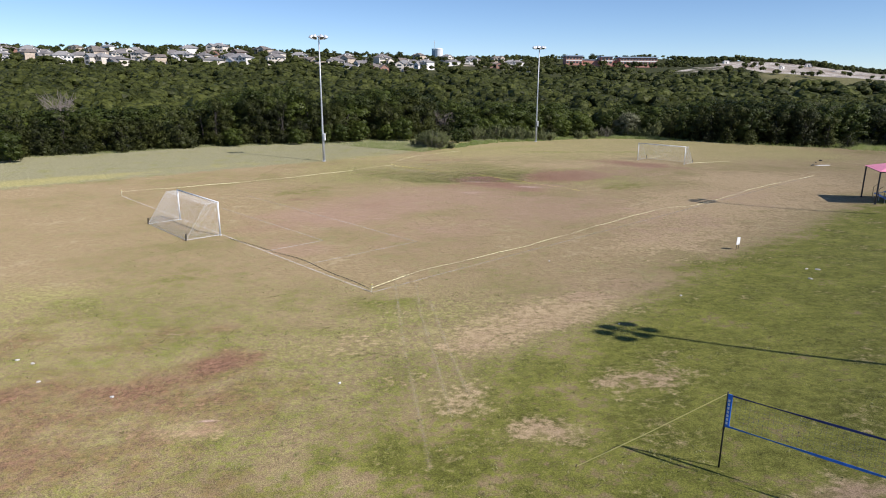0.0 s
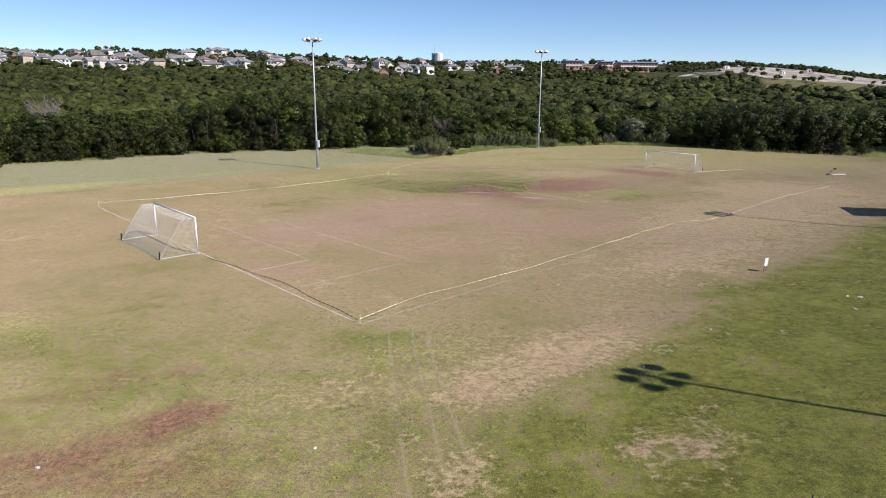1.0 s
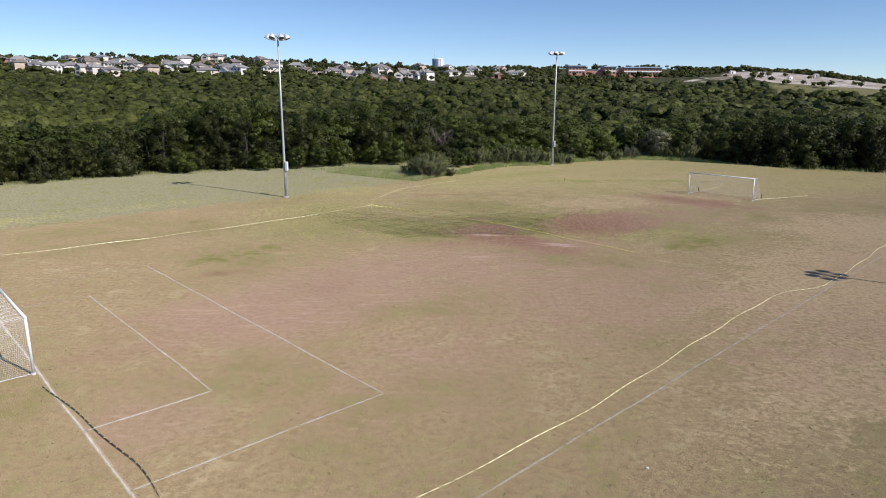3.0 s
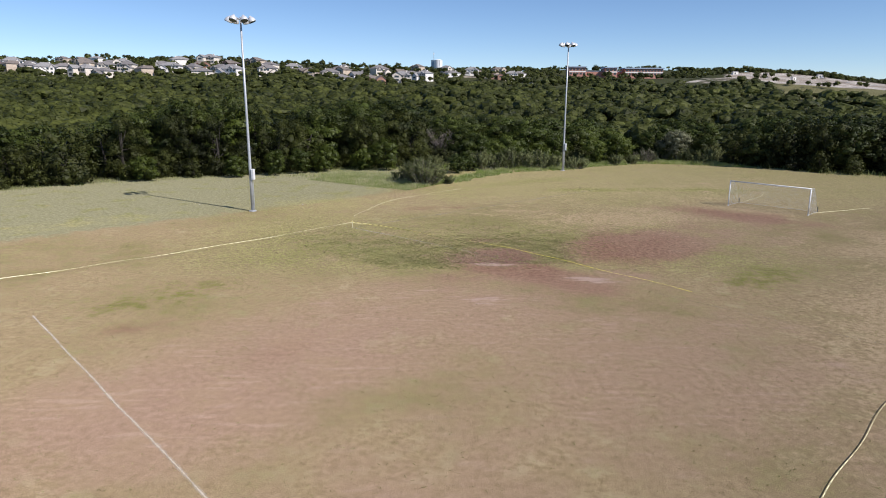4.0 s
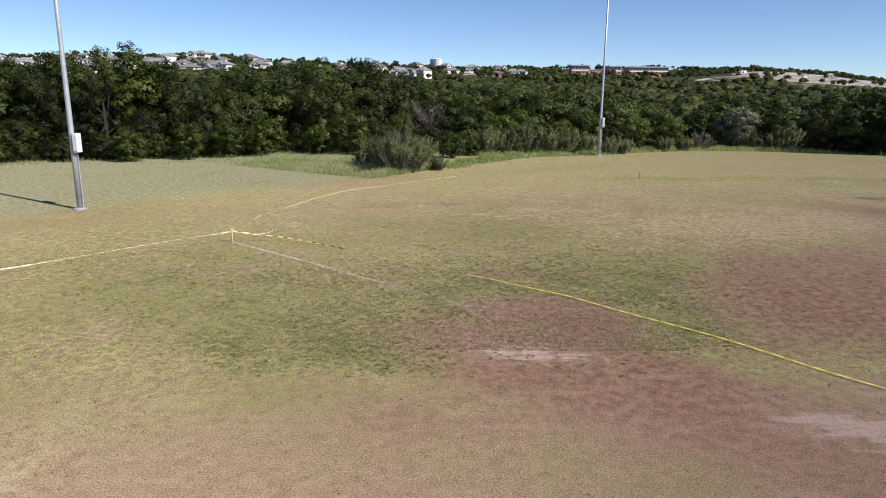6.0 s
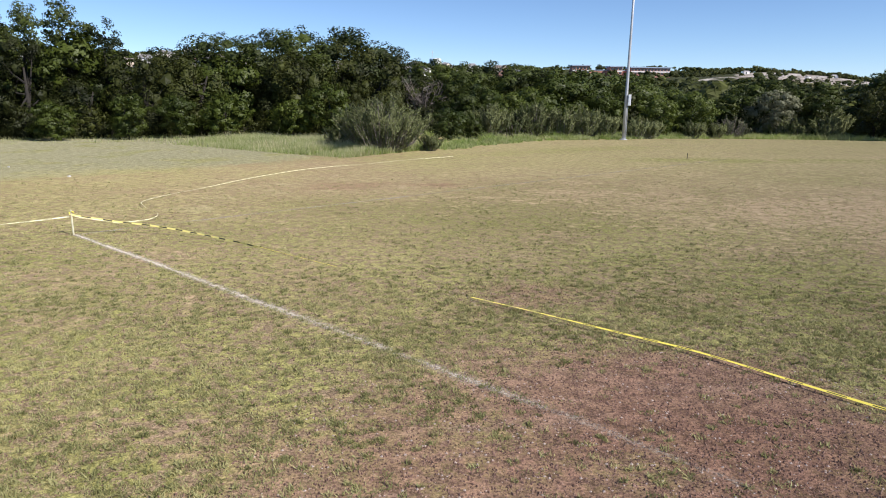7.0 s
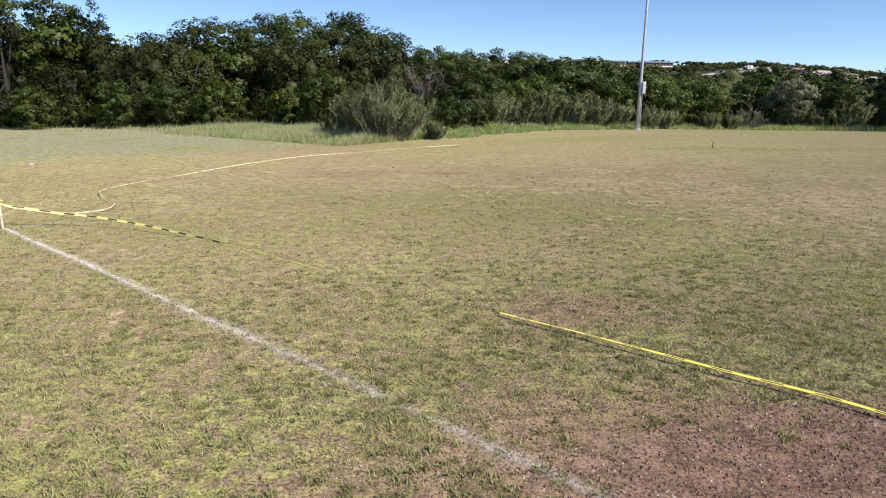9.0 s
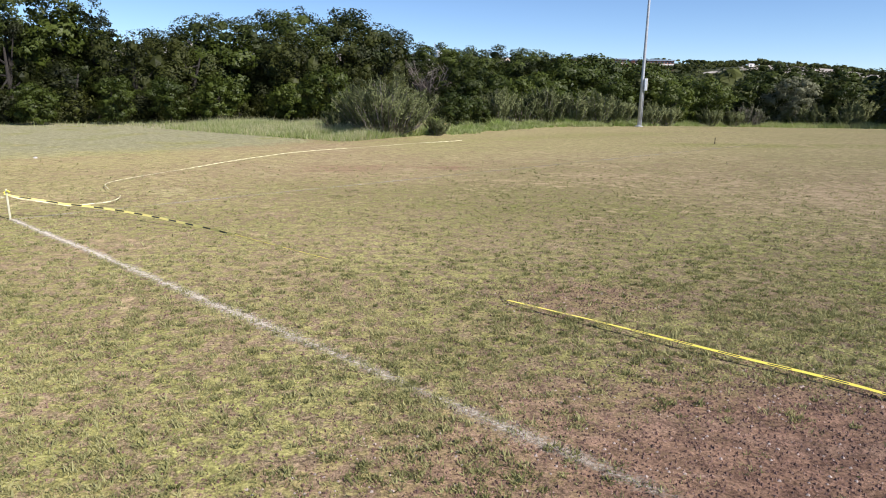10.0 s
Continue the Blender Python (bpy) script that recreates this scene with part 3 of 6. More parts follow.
PALE_SOIL_NEAR = [(3.8, 25.6, 4.2, 2.2, 15, 0.25), (1.4, 23.0, 2.2, 1.6, 0, 0.2), (3.0, 15.6, 1.4, 0.9, 0, 0.3), (6.6, 19.1, 2.0, 0.9, 20, 0.3), (-6, 27, 4, 2, 10, 0.35),
                  (9.5, 11.5, 2.0, 0.8, 0, 0.5), (8, 31, 6, 3, 20, 0.4)]
PALE_SOIL_PITCH = [(-5.0, 56.5, 10, 6.5, 48, 0.75), (-9.0, 51.5, 8, 6, 30, 0.8), (3.0, 61.0, 9.0, 6.5, 40, 0.6), (9, 55, 12, 8, 45, 0.56), (0, 46, 9, 6, 45, 0.45),
                   (-3, 63, 8, 4, 40, 0.5), (18, 49, 10, 5, 45, 0.42), (-10, 40.5, 5, 3, -40, 0.5), (11.5, 68.5, 2.4, 1.1, -30, 0.75), (2.8, 63.4, 1.3, 0.7, 10, 0.95),
                   (9.3, 67.4, 2.2, 0.8, -15, 1.0), (3.5, 71.0, 2.2, 0.6, -12, 0.95), (0.8, 65.2, 1.4, 0.6, 0, 0.7), (4.9, 63.5, 1.0, 0.6, 0, 0.7), (30, 62, 8, 5, 45, 0.35)]
PALE_SOIL_FAR = [(22, 80, 10, 7, 45, 0.45), (0, 78, 13, 8, 10, 0.30)]
PALE_SOIL = PALE_SOIL_NEAR + PALE_SOIL_PITCH + PALE_SOIL_FAR
CRUSTS = [(2.3, 73.5, 1.2, 0.6, 0, 0.5), (4.4, 74.3, 1.0, 0.6, 10, 0.42), (-8.0, 17.4, 0.9, 0.5, 0, 0.7), (-12.6, 24.8, 1.2, 0.6, 0, 0.6), (3.6, 71.0, 2.4, 0.8, -12, 0.8), (9.3, 67.4, 2.2, 0.9, -15, 0.8), (2.8, 63.4, 1.4, 0.9, 10, 0.75), (-0.6, 65.2, 1.6, 0.7, 0, 0.5),
          (5.6, 63.6, 1.2, 0.7, 0, 0.5)]
TAN_NEAR = [(17.6, 44.4, 10, 4.2, 43, 0.70), (5.0, 27.4, 4.8, 2.1, 32, 0.85), (1.7, 24.4, 2.8, 1.9, 20, 0.75), (3.0, 15.6, 1.6, 0.9, 0, 0.7), (0.2, 18.0, 1.8, 2.6, 0, 0.42), (6.6, 19.1, 2.6, 1.2, 20, 0.5), (9.5, 11.5, 2.0, 0.9, 0, 0.6), (-8.5, 16.6, 1.6, 0.6, 0, 0.7),
            (-3, 24, 5, 1.6, 20, 0.4)]
TAN_FAR = [(-10, 83, 10, 9, 20, 0.16), (32, 104, 26, 15, 25, 0.34), (14, 97, 14, 8, 20, 0.30), (17, 87, 11, 5, 20, 0.72), (8, 89, 10, 4, 0, 0.45), (27, 90, 10, 6, 10, 0.6), (26.6, 58.5, 18, 8, 45, 0.85), (38, 72, 12, 10, 40, 0.80),
           (14, 118, 16, 6, 25, 0.2), (34, 78, 14, 9, 40, 0.36)]
TAN_SOIL = TAN_NEAR + TAN_FAR
FRESH_NEAR = [(-24, 26, 3.5, 5, 0, 0.7), (-20.5, 30.0, 3.6, 2.2, 0, 0.55), (-16, 30, 4, 3, 0, 0.25), (-1, 27.5, 4, 2, 20, 0.5), (12, 30, 7, 2.0, 42, 0.15)]
FRESH_FAR = [(-46, 68, 16, 3.2, 42, 0.85), (-30, 83, 12, 2.6, 40, 0.4), (-12, 84, 9, 5, 40, 0.5), (-10, 94, 10, 6, 30, 0.5), (-30, 72, 8, 4, 42, 0.28), (-2, 84, 7, 5, 0, 0.25), (30, 104, 12, 3, 10, 0.6), (20, 112, 14, 3, 35, 0.6),
             (42, 98, 20, 9, 30, 0.5), (-14, 89, 9, 4.5, 40, 0.3), (20, 98, 14, 8, 20, 0.5), (10, 90, 14, 5, 10, 0.25), (-4, 104, 9, 5, 30, 0.35)]
FRESH = FRESH_NEAR + FRESH_FAR
GREEN_NEAR = [(-10.5, 24, 2, 1.4, 0, 0.6), (-15, 26.5, 2.5, 1.4, 0, 0.55), (-19, 29, 3, 2, 0, 0.6), (-7, 15.5, 2.2, 1.2, 0, 0.6), (-3.5, 15, 2, 1.2, 0, 0.55),
              (0.8, 15.2, 1.6, 1.2, 0, 0.55), (-2, 26, 3, 1.4, 20, 0.6), (-3.2, 28.4, 2.8, 1.9, 10, 0.85), (-5.4, 20.6, 3.0, 2.0, 0, 0.50), (-7.2, 18.6, 1.8, 1.6, 0, 0.6), (8.2, 22.0, 2.6, 1.4, 0, 0.8),
              (16.5, 33, 4, 5, 0, 0.8), (-20, 22, 4, 2, 0, 0.5), (-16, 33, 5, 3, 0, 0.35)]
GREEN_PITCH = [(-14.4, 63.6, 5, 2.4, 40, 0.36), (20, 68.3, 6.0, 2.4, 40, 0.55), (-13, 63.5, 3, 1.6, 30, 0.3), (-3, 73.5, 4, 2.5, 0, 0.15)]
GREEN_FAR = [(-42, 68.0, 14, 2.4, 42, 0.6), (17.6, 104.5, 6, 1.8, 0, 1.0), (24, 105, 6, 1.8, 10, 0.9), (7.0, 84.0, 3.6, 1.6, 0, 0.55), (3.8, 84.5, 3, 1.5, 0, 0.4), (-2.0, 75.0, 3.5, 2.2, 0, 0.15),
             (9.8, 83.1, 4, 1.5, 10, 0.5), (31, 105, 8, 2.2, 0, 0.95), (6, 83.5, 4.5, 2.2, 10, 0.45), (6.5, 80.5, 3.5, 1.6, 10, 0.45),
             (-1, 77.5, 4, 2.6, 0, 0.25), (9, 78, 4, 3, 0, 0.5), (12, 112, 14, 2.5, 35, 0.6), (-6, 112, 10, 4, 25, 0.7), (42, 128, 12, 3, -30, 0.5)]
GREEN = GREEN_NEAR + GREEN_PITCH + GREEN_FAR
ground = build_ground()


def chalk_line(a, b, width=0.11, cover=0.5, width_end=None, cover_end=None):
    """A worn painted line lying on the turf, which may widen and fade along its way."""
    w_end, c_end = width_end or width, cover_end or cover
    a, b = Vector(a), Vector(b)
    n = max(2, int((b - a).length / 0.6))
    side = (b - a).cross(Vector((0, 0, 1))).normalized() / 2
    bd, vals = Build(), []
    for i in range(n + 1):
        p = a.lerp(b, i / n)
        c = cover + (c_end - cover) * i / n
        w = side * (width + (w_end - width) * i / n) * 1.55 * (1 + 0.25 * noise.noise(p * 0.9)) + Vector((0, 0, 0))
        off = side.normalized() * 0.05 * noise.noise(p * 0.3 + Vector((7, 0, 0)))
        bd.v += [tuple(p + off - w), tuple(p + off), tuple(p + off + w)]
        vals += [c - 0.30, c - 0.05, c - 0.30]
    for i in range(n):
        k = i * 3
        bd.f += [(k, k + 1, k + 4, k + 3), (k + 1, k + 2, k + 5, k + 4)]
    bd.v = [(x, y, float(height(x, y)) + 0.008) for x, y, z in bd.v]
    ob = part("pitch_line", bd, M_CHALK)
    at = ob.data.attributes.new("cover", "FLOAT", "POINT")
    at.data.foreach_set("value", np.array(vals, np.float32))
    return tagged(ob, "worn white chalk line painted on the turf", "pitch marking", "pitch markings", "structure")


for a, b, *look_of in [((0, 0), (0, 40), 0.16, 0.60), ((0, 0), (67.6, 0), 0.16, 0.545), ((0, 40), (33, 40), 0.13, 0.44), ((33.2, 39.4), (67.6, 38.8), 0.17, 0.53), ((33.2, 39.4), (33.75, 33.7), 0.15, 0.61, 0.20, 0.59), ((33.75, 33.7), (34.5, 26), 0.20, 0.59, 0.34, 0.48), ((34.5, 26), (35.1, 14), 0.28, 0.47, 0.2, 0.36), ((35.6, 0), (35.1, 14), 0.14, 0.46),
                   ((0, 7), (9.2, 7), 0.15, 0.57), ((9.2, 7), (9.2, 32.3), 0.15, 0.56), ((9.2, 32.3), (0, 32.3), 0.14, 0.5), ((0, 11.6), (4.5, 11.6), 0.15, 0.60),
                   ((4.5, 11.6), (4.5, 27.8), 0.15, 0.56), ((4.5, 27.8), (0, 27.8), 0.14, 0.52), ((67.6, 0), (67.6, 40), 0.10, 0.35)]:
    chalk_line(field(*a), field(*b), *look_of)
for track in (((-1.75, 32.7), (-1.31, 27.2), (-0.6, 22.1), (0.0, 16.8)), ((-2.9, 32.6), (-2.05, 24.4), (-1.1, 17.2), (-0.7, 13.8)), ((-0.9, 29.5), (-0.2, 24.0), (0.6, 18.5))):
    for (ax, ay), (bx, by) in zip(track, track[1:]):
        ob = chalk_line((ax, ay, 0), (bx, by, 0), 0.44, 0.49)
        ob.data.materials[0] = M_TRACK
        ob.name = "wheel_track"
        tagged(ob, "faint bleached wheel track pressed into the turf", "wheel track", "wheel tracks", "structure")


# ---- floodlight poles ----
LAMP_SPOTS = [(0.22, 0.88), (-0.62, 0.56), (-0.98, -0.05), (-0.36, -0.88), (0.45, -0.56), (0.9, 0.08)]


def floodlight_pole(x, y, tall, label, lean=(0.0, 0.0)):
    z = float(height(x, y))
    root = thing("floodlight_pole", pose(x, y, z - 0.05, lean[0], lean[1], 0), label, "floodlight", "floodlight poles round the pitch")
    part("base_plate", Build().lathe([(0.34, 0.0), (0.34, 0.10), (0.2, 0.14)], 16), M_STEEL, root)
    b = Build().tube([(0, 0, 0.05), (0, 0, 4), (0, 0, 9), (0, 0, tall)], [0.145, 0.13, 0.105, 0.08], 14)
    part("pole", b, M_STEEL, root, smooth=True)
    box = part("control_box", Build().box(0.24, -0.02, 3.45, 0.26, 0.42, 0.95, 0.03), M_WHITE, root, "pale steel cabinet strapped to the pole")
    part("hinge_cover", Build().box(0.24, -0.245, 3.45, 0.20, 0.03, 0.82, 0.01), M_LAMP, box)
    part("conduit", Build().tube([(0.2, 0, 0.1), (0.19, 0, 2.98)], 0.028, 6), M_STEEL, root)
    for k, (dx, dy) in enumerate(LAMP_SPOTS):
        h = tall - 0.12
        part("bracket", Build().tube([(0, 0, h - 0.1), (dx * 0.5, dy * 0.5, h), (dx, dy, h)], [0.045, 0.04, 0.035], 6), M_STEEL, root)
        out = Vector((dx, dy, 0)).normalized()
        tilt = out.to_track_quat("X", "Z").to_matrix().to_4x4() @ pose(0, 0, 0, 0, -24, 0)
        rings = [(0.33, -0.26), (0.34, -0.20), (0.31, -0.05), (0.24, 0.09), (0.13, 0.18), (0.10, 0.27)]
        lamp = Build().lathe(rings, 16)
        m = Matrix.Translation((dx, dy, h - 0.05)) @ tilt
        lamp.v = [tuple(m @ Vector(p)) for p in lamp.v]
        lo = part("lamp", lamp, M_LAMP, root, "round aluminium floodlight head", True)
        lens = Build().lathe([(0.32, -0.272), (0.32, -0.262)], 16)
        lens.v = [tuple(m @ Vector(p)) for p in lens.v]
        part("lens", lens, M_GLASS, lo)
    return root


floodlight_pole(-16.85, 89.8, 17.1, "tall galvanised floodlight pole standing in the weeds", (-1.2, -0.35))
floodlight_pole(18.3, 124.3, 17.7, "tall galvanised floodlight pole beside the shrubs", (0, 0))
floodlight_pole(24.6, 13.2, 17.0, "tall galvanised floodlight pole on the green bank")
floodlight_pole(41.2, 48.4, 16.9, "tall galvanised floodlight pole beside the shade canopy")


# ---- goals ----
def net_panel(b, rng, grid, thick=0.012):
    """Cords along a grid of points, rows by columns."""
    for line in list(grid) + [list(c) for c in zip(*grid)]:
        for p, q in zip(line, line[1:]):
            p, q = Vector(p), Vector(q)
            d = q - p
            if d.length < 1e-4:
                continue
            s = d.orthogonal().normalized() * thick / 2
            t = d.cross(s).normalized() * thick / 2
            b.add([p + s, p - s * 0.5 + t, p - s * 0.5 - t, q + s, q - s * 0.5 + t, q - s * 0.5 - t], [(0, 1, 4, 3), (1, 2, 5, 4), (2, 0, 3, 5)])


def soccer_goal(m, label, seed):
    """x along the mouth, -y behind; posts at x = 0 and 7.32."""
    rng = random.Random(seed)
    W, H, D0, D1 = 7.32, 2.44, 0.9, 2.5
    root = thing("soccer_goal", m, label, "goal", "goals of the pitch")
    for x in (0, W):
        p = part("post", Build().tube([(x, 0, 0), (x, 0, H)], 0.056, 12), M_WHITE, root, smooth=True)
        part("foot", Build().box(x, 0, 0.03, 0.16, 0.16, 0.06, 0.03), M_WHITE, p)
        part("ground_bar", Build().tube([(x, -0.05, 0.04), (x, -D1, 0.04)], 0.012, 8), M_LAMP, root)
        part("top_stay", Build().tube([(x, 0, H), (x, -D0, H - 0.03)], 0.006, 6), M_NET, root)
        part("back_stay", Build().tube([(x, -D0, H - 0.03), (x, -D1, 0.05)], 0.006, 6), M_NET, root)
        part("weight_sleeve", Build().tube([(x, -D1 + 0.02, 0.50), (x, -D1 - 0.02, 0.0)], 0.045, 8), M_DARK, root, "black weighted sleeve")
    part("crossbar", Build().tube([(-0.05, 0, H), (W + 0.05, 0, H)], 0.056, 12), M_WHITE, root, smooth=True)
    part("back_bar", Build().tube([(0, -D1, 0.04), (W * 0.5, -D1 - 0.02, 0.04), (W, -D1, 0.04)], 0.010, 8), M_LAMP, root)
    net = Build()
    nx, nt, nb = 92, 11, 34
    sag = [[rng.uniform(-1, 1) for _ in range(nx + 1)] for _ in range(nt + nb + 1)]
    grid = []
    for j in range(nt + nb + 1):
        row = []
        for i in range(nx + 1):
            x = W * i / nx
            e = math.sin(math.pi * i / nx)
            if j <= nt:
                f = j / nt
                y, z = -D0 * f, H - 0.05 - 0.14 * e * f - 0.018 * math.sin(i * 0.9)
            else:
                f = (j - nt) / nb
                y, z = -D0 - (D1 - D0) * f - 0.10 * math.sin(f * math.pi) * (0.4 + e), (H - 0.08) * (1 - f) + 0.03 - 0.14 * e * (1 - f)
            row.append((x, y + 0.015 * sag[j][i], max(0.02, z + 0.015 * sag[j][i - 1])))
        grid.append(row)
    net_panel(net, rng, grid, 0.0048)
    for x in (0, W):
        side = []
        for j in range(31):
            z = 0.03 + (H - 0.08) * j / 30
            back = D1 - (D1 - D0) * j / 30
            side.append([(x + 0.06 * math.sin(i * 0.6 + j * 0.4), -back * i / 27, z) for i in range(28)])
        net_panel(net, rng, side, 0.0048)
    part("net", net, M_NET, root, "white knotted net")
    return root


def along_pose(a, b, z=0.0):
    d = Vector(b) - Vector(a)
    return Matrix.Translation((a[0], a[1], z)) @ Matrix.Rotation(math.atan2(d.y, d.x), 4, "Z")


soccer_goal(along_pose((-16.4, 43.85), (-21.4, 49.2)) @ pose(0, 0, 0, 0, 0, 180) @ pose(-7.32, 0, 0), "white steel soccer goal with a sagging net on worn turf", 3)
soccer_goal(along_pose((34.1, 88.7), (29.15, 94.1)) @ pose(0, 0, 0), "white steel soccer goal with a net beside the far red soil", 5)


# ---- warning tape and stakes ----
def warning_tape(points, label, material=None, width=0.075, lift=0.05, seed=1, stand=1.0):
    """A ribbon along plan points (x, y, height over the ground), twisting as it goes."""
    rng = random.Random(seed)
    pts = [Vector((x, y, 0)) for x, y, *_ in points]
    lifts = [p[2] if len(p) > 2 else lift for p in points]
    line = []
    for i in range(len(pts) - 1):
        a, b = pts[max(i - 1, 0)], pts[i]
        c, d = pts[i + 1], pts[min(i + 2, len(pts) - 1)]
        n = max(2, int((c - b).length / 0.22))
        for k in range(n):
            t = k / n
            p = 0.5 * ((2 * b) + (c - a) * t + (2 * a - 5 * b + 4 * c - d) * t * t + (3 * b - a - 3 * c + d) * t ** 3)
            line.append((p, lifts[i] + (lifts[i + 1] - lifts[i]) * t))
    line.append((pts[-1], lifts[-1]))
    bd, us, s, last = Build(), [], 0.0, Vector((0, 1, 0))
    for i, (p, h) in enumerate(line):
        q = line[min(i + 1, len(line) - 1)][0] - line[max(i - 1, 0)][0]
        side = q.cross(Vector((0, 0, 1))).normalized()
        if side.dot(last) < 0:
            side = -side
        last = side
        if i:
            s += (p - line[i - 1][0]).length
        twist = 0.6 * math.sin(s * 1.7 + seed * 2)
        ang = stand * (0.75 + 0.55 * math.sin(s * 0.45 + seed) + 0.4 * twist)
        p = p + side * 0.05 * math.sin(s * 1.1 + seed)
        w = (side * math.cos(ang) + Vector((0, 0, 1)) * math.sin(ang)) * width / 2
        c = Vector((p.x, p.y, float(height(p.x, p.y)) + max(h * (0.92 + 0.08 * math.sin(s * 0.9)), abs(w.z) + 0.012)))
        bd.v += [tuple(c - w), tuple(c + w)]
        us.append(s)
    n = len(line)
    bd.f = [(2 * i, 2 * i + 1, 2 * i + 3, 2 * i + 2) for i in range(n - 1)]
    ob = part("warning_tape", bd, material or M_TAPE)
    uv = ob.data.uv_layers.new(name="UVMap")
    vals = []
    for i in range(n - 1):
        vals += [us[i], 0, us[i], 1, us[i + 1], 1, us[i + 1], 0]
    uv.data.foreach_set("uv", vals)
    return tagged(ob, label, "warning tape", "warning tape round the pitch")


def stake(x, y, tall, label, lean=0.0, paint=None):
    root = thing("boundary_stake", pose(x, y, float(height(x, y)), 0, lean, 20), label, "stake", "boundary stakes")
    part("post", Build().box(0, 0, tall / 2 - 0.05, 0.034, 0.026, tall + 0.1, 0.006), paint or M_STAKE, root)
    if paint is None:
        part("knot", Build().tube([(-0.05, 0, tall - 0.08), (0, 0.035, tall - 0.05), (0.05, 0, tall - 0.06), (0.02, -0.04, tall - 0.03)], 0.018, 6), M_TAPE, root, "yellow tape tied round the stake")
    return root


warning_tape([(-4.05, 30.95, 0.22), (-1.9, 34.2, 0.12), (0.7, 36.6, 0.10), (3.7, 39.25, 0.08), (6.7, 42.1, 0.06), (10.8, 46.3, 0.06), (16.1, 51.6, 0.08), (19.9, 55.1, 0.06), (22.9, 56.5, 0.05),
              (24.8, 58.1, 0.06), (29.9, 63.1, 0.06), (34.3, 67.5, 0.08), (40.0, 72.4, 0.06), (46.1, 77.4, 0.04)], "yellow warning tape lying along the near touchline", M_TAPE_PALE, 0.025, seed=2)
warning_tape([(-31.4, 60.3, 0.45), (-24.6, 66.3, 0.24), (-18.6, 71.7, 0.17), (-12.2, 77.5, 0.24), (-6.7, 82.3, 0.52)],
             "sagging yellow warning tape between two pale stakes", M_TAPE_PALE, 0.029, seed=4)
warning_tape([(-6.7, 82.3, 0.55), (-5.7, 82.5, 0.28), (-4.3, 82.3, 0.16), (-2.7, 81.6, 0.08), (-1.9, 81.1, 0.03)], "black-marked yellow tape drooping from a stake", M_TAPE_BLACK, 0.042, seed=6)
warning_tape([(-6.6, 82.3, 0.5), (-6.0, 83.2, 0.12), (-5.6, 84.0, 0.08), (-5.8, 84.9, 0.08), (-6.6, 86.0, 0.1), (-7.1, 87.6, 0.06), (-6.2, 91.0, 0.06), (-4.6, 95.9, 0.06), (-1.7, 99.7, 0.06), (2.9, 104.9, 0.05)],
             "loose yellow tape trailing towards the shrubs", M_TAPE_PALE, 0.020, seed=8)
warning_tape([(-1.9, 81.1, 0.02), (-0.6, 80.1, 0.01), (0.1, 79.5, 0.01)], "thin tail of yellow tape half sunk in turf", M_TAPE, 0.009, seed=9)
warning_tape([(2.65, 77.5, 0.05), (3.4, 76.8, 0.075), (4.6, 75.72, 0.075), (5.75, 74.82, 0.065), (8.0, 72.4, 0.05), (10.2, 69.7, 0.05), (13.3, 66.3, 0.04), (14.4, 65.0, 0.02)],
             "twisted bright yellow tape lying across the halfway", M_TAPE, 0.034, seed=11, stand=0.4)
warning_tape([(-4.1, 31.0, 0.15), (-6.4, 33.9, 0.05), (-8.7, 36.7, 0.05), (-10.2, 38.2, 0.05), (-12.0, 39.8, 0.04), (-15.3, 42.7, 0.04)], "black-marked tape lying beside the goal line", M_TAPE_DARK, 0.040, seed=12)
warning_tape([(34.7, 89.2, 0.1), (35.9, 89.9, 0.06), (38.2, 90.9, 0.06), (42.5, 92.6, 0.05)], "pale yellow tape trailing from a goal post", M_TAPE_PALE, 0.028, seed=13)
warning_tape([(31.5, 96.0, 0.05), (33.6, 98.2, 0.05), (35.3, 99.9, 0.06), (36.4, 101.8, 0.06), (36.9, 103.5, 0.04), (35.0, 105.0, 0.03)], "curl of pale yellow tape behind a goal", M_TAPE_PALE, 0.024, seed=14)
stake(-4.05, 30.85, 0.5, "short pale stake at the pitch corner", 4)
stake(-31.35, 60.2, 0.62, "pale stake at the pitch corner holding tape")
stake(-6.65, 82.3, 0.60, "pale stake holding yellow tape at halfway", 0)
stake(16.8, 105.4, 0.34, "thin dark lone stake standing in dry turf", 0, M_BARK)


# ---- small board on legs ----
def notice_board(x, y):
    root = thing("notice_board", pose(x, y, float(height(x, y)), 0, 6, 38), "small white notice board on two thin legs in turf", "sign")
    for dx in (-0.14, 0.14):
        part("leg", Build().tube([(dx, 0, -0.05), (dx, 0, 0.45)], 0.014, 6), M_DARK, root)
    part("panel", Build().box(0, 0, 0.60, 0.42, 0.02, 0.50, 0.004), M_WHITE, root, "white plastic panel")
    return root


notice_board(19.45, 39.6)


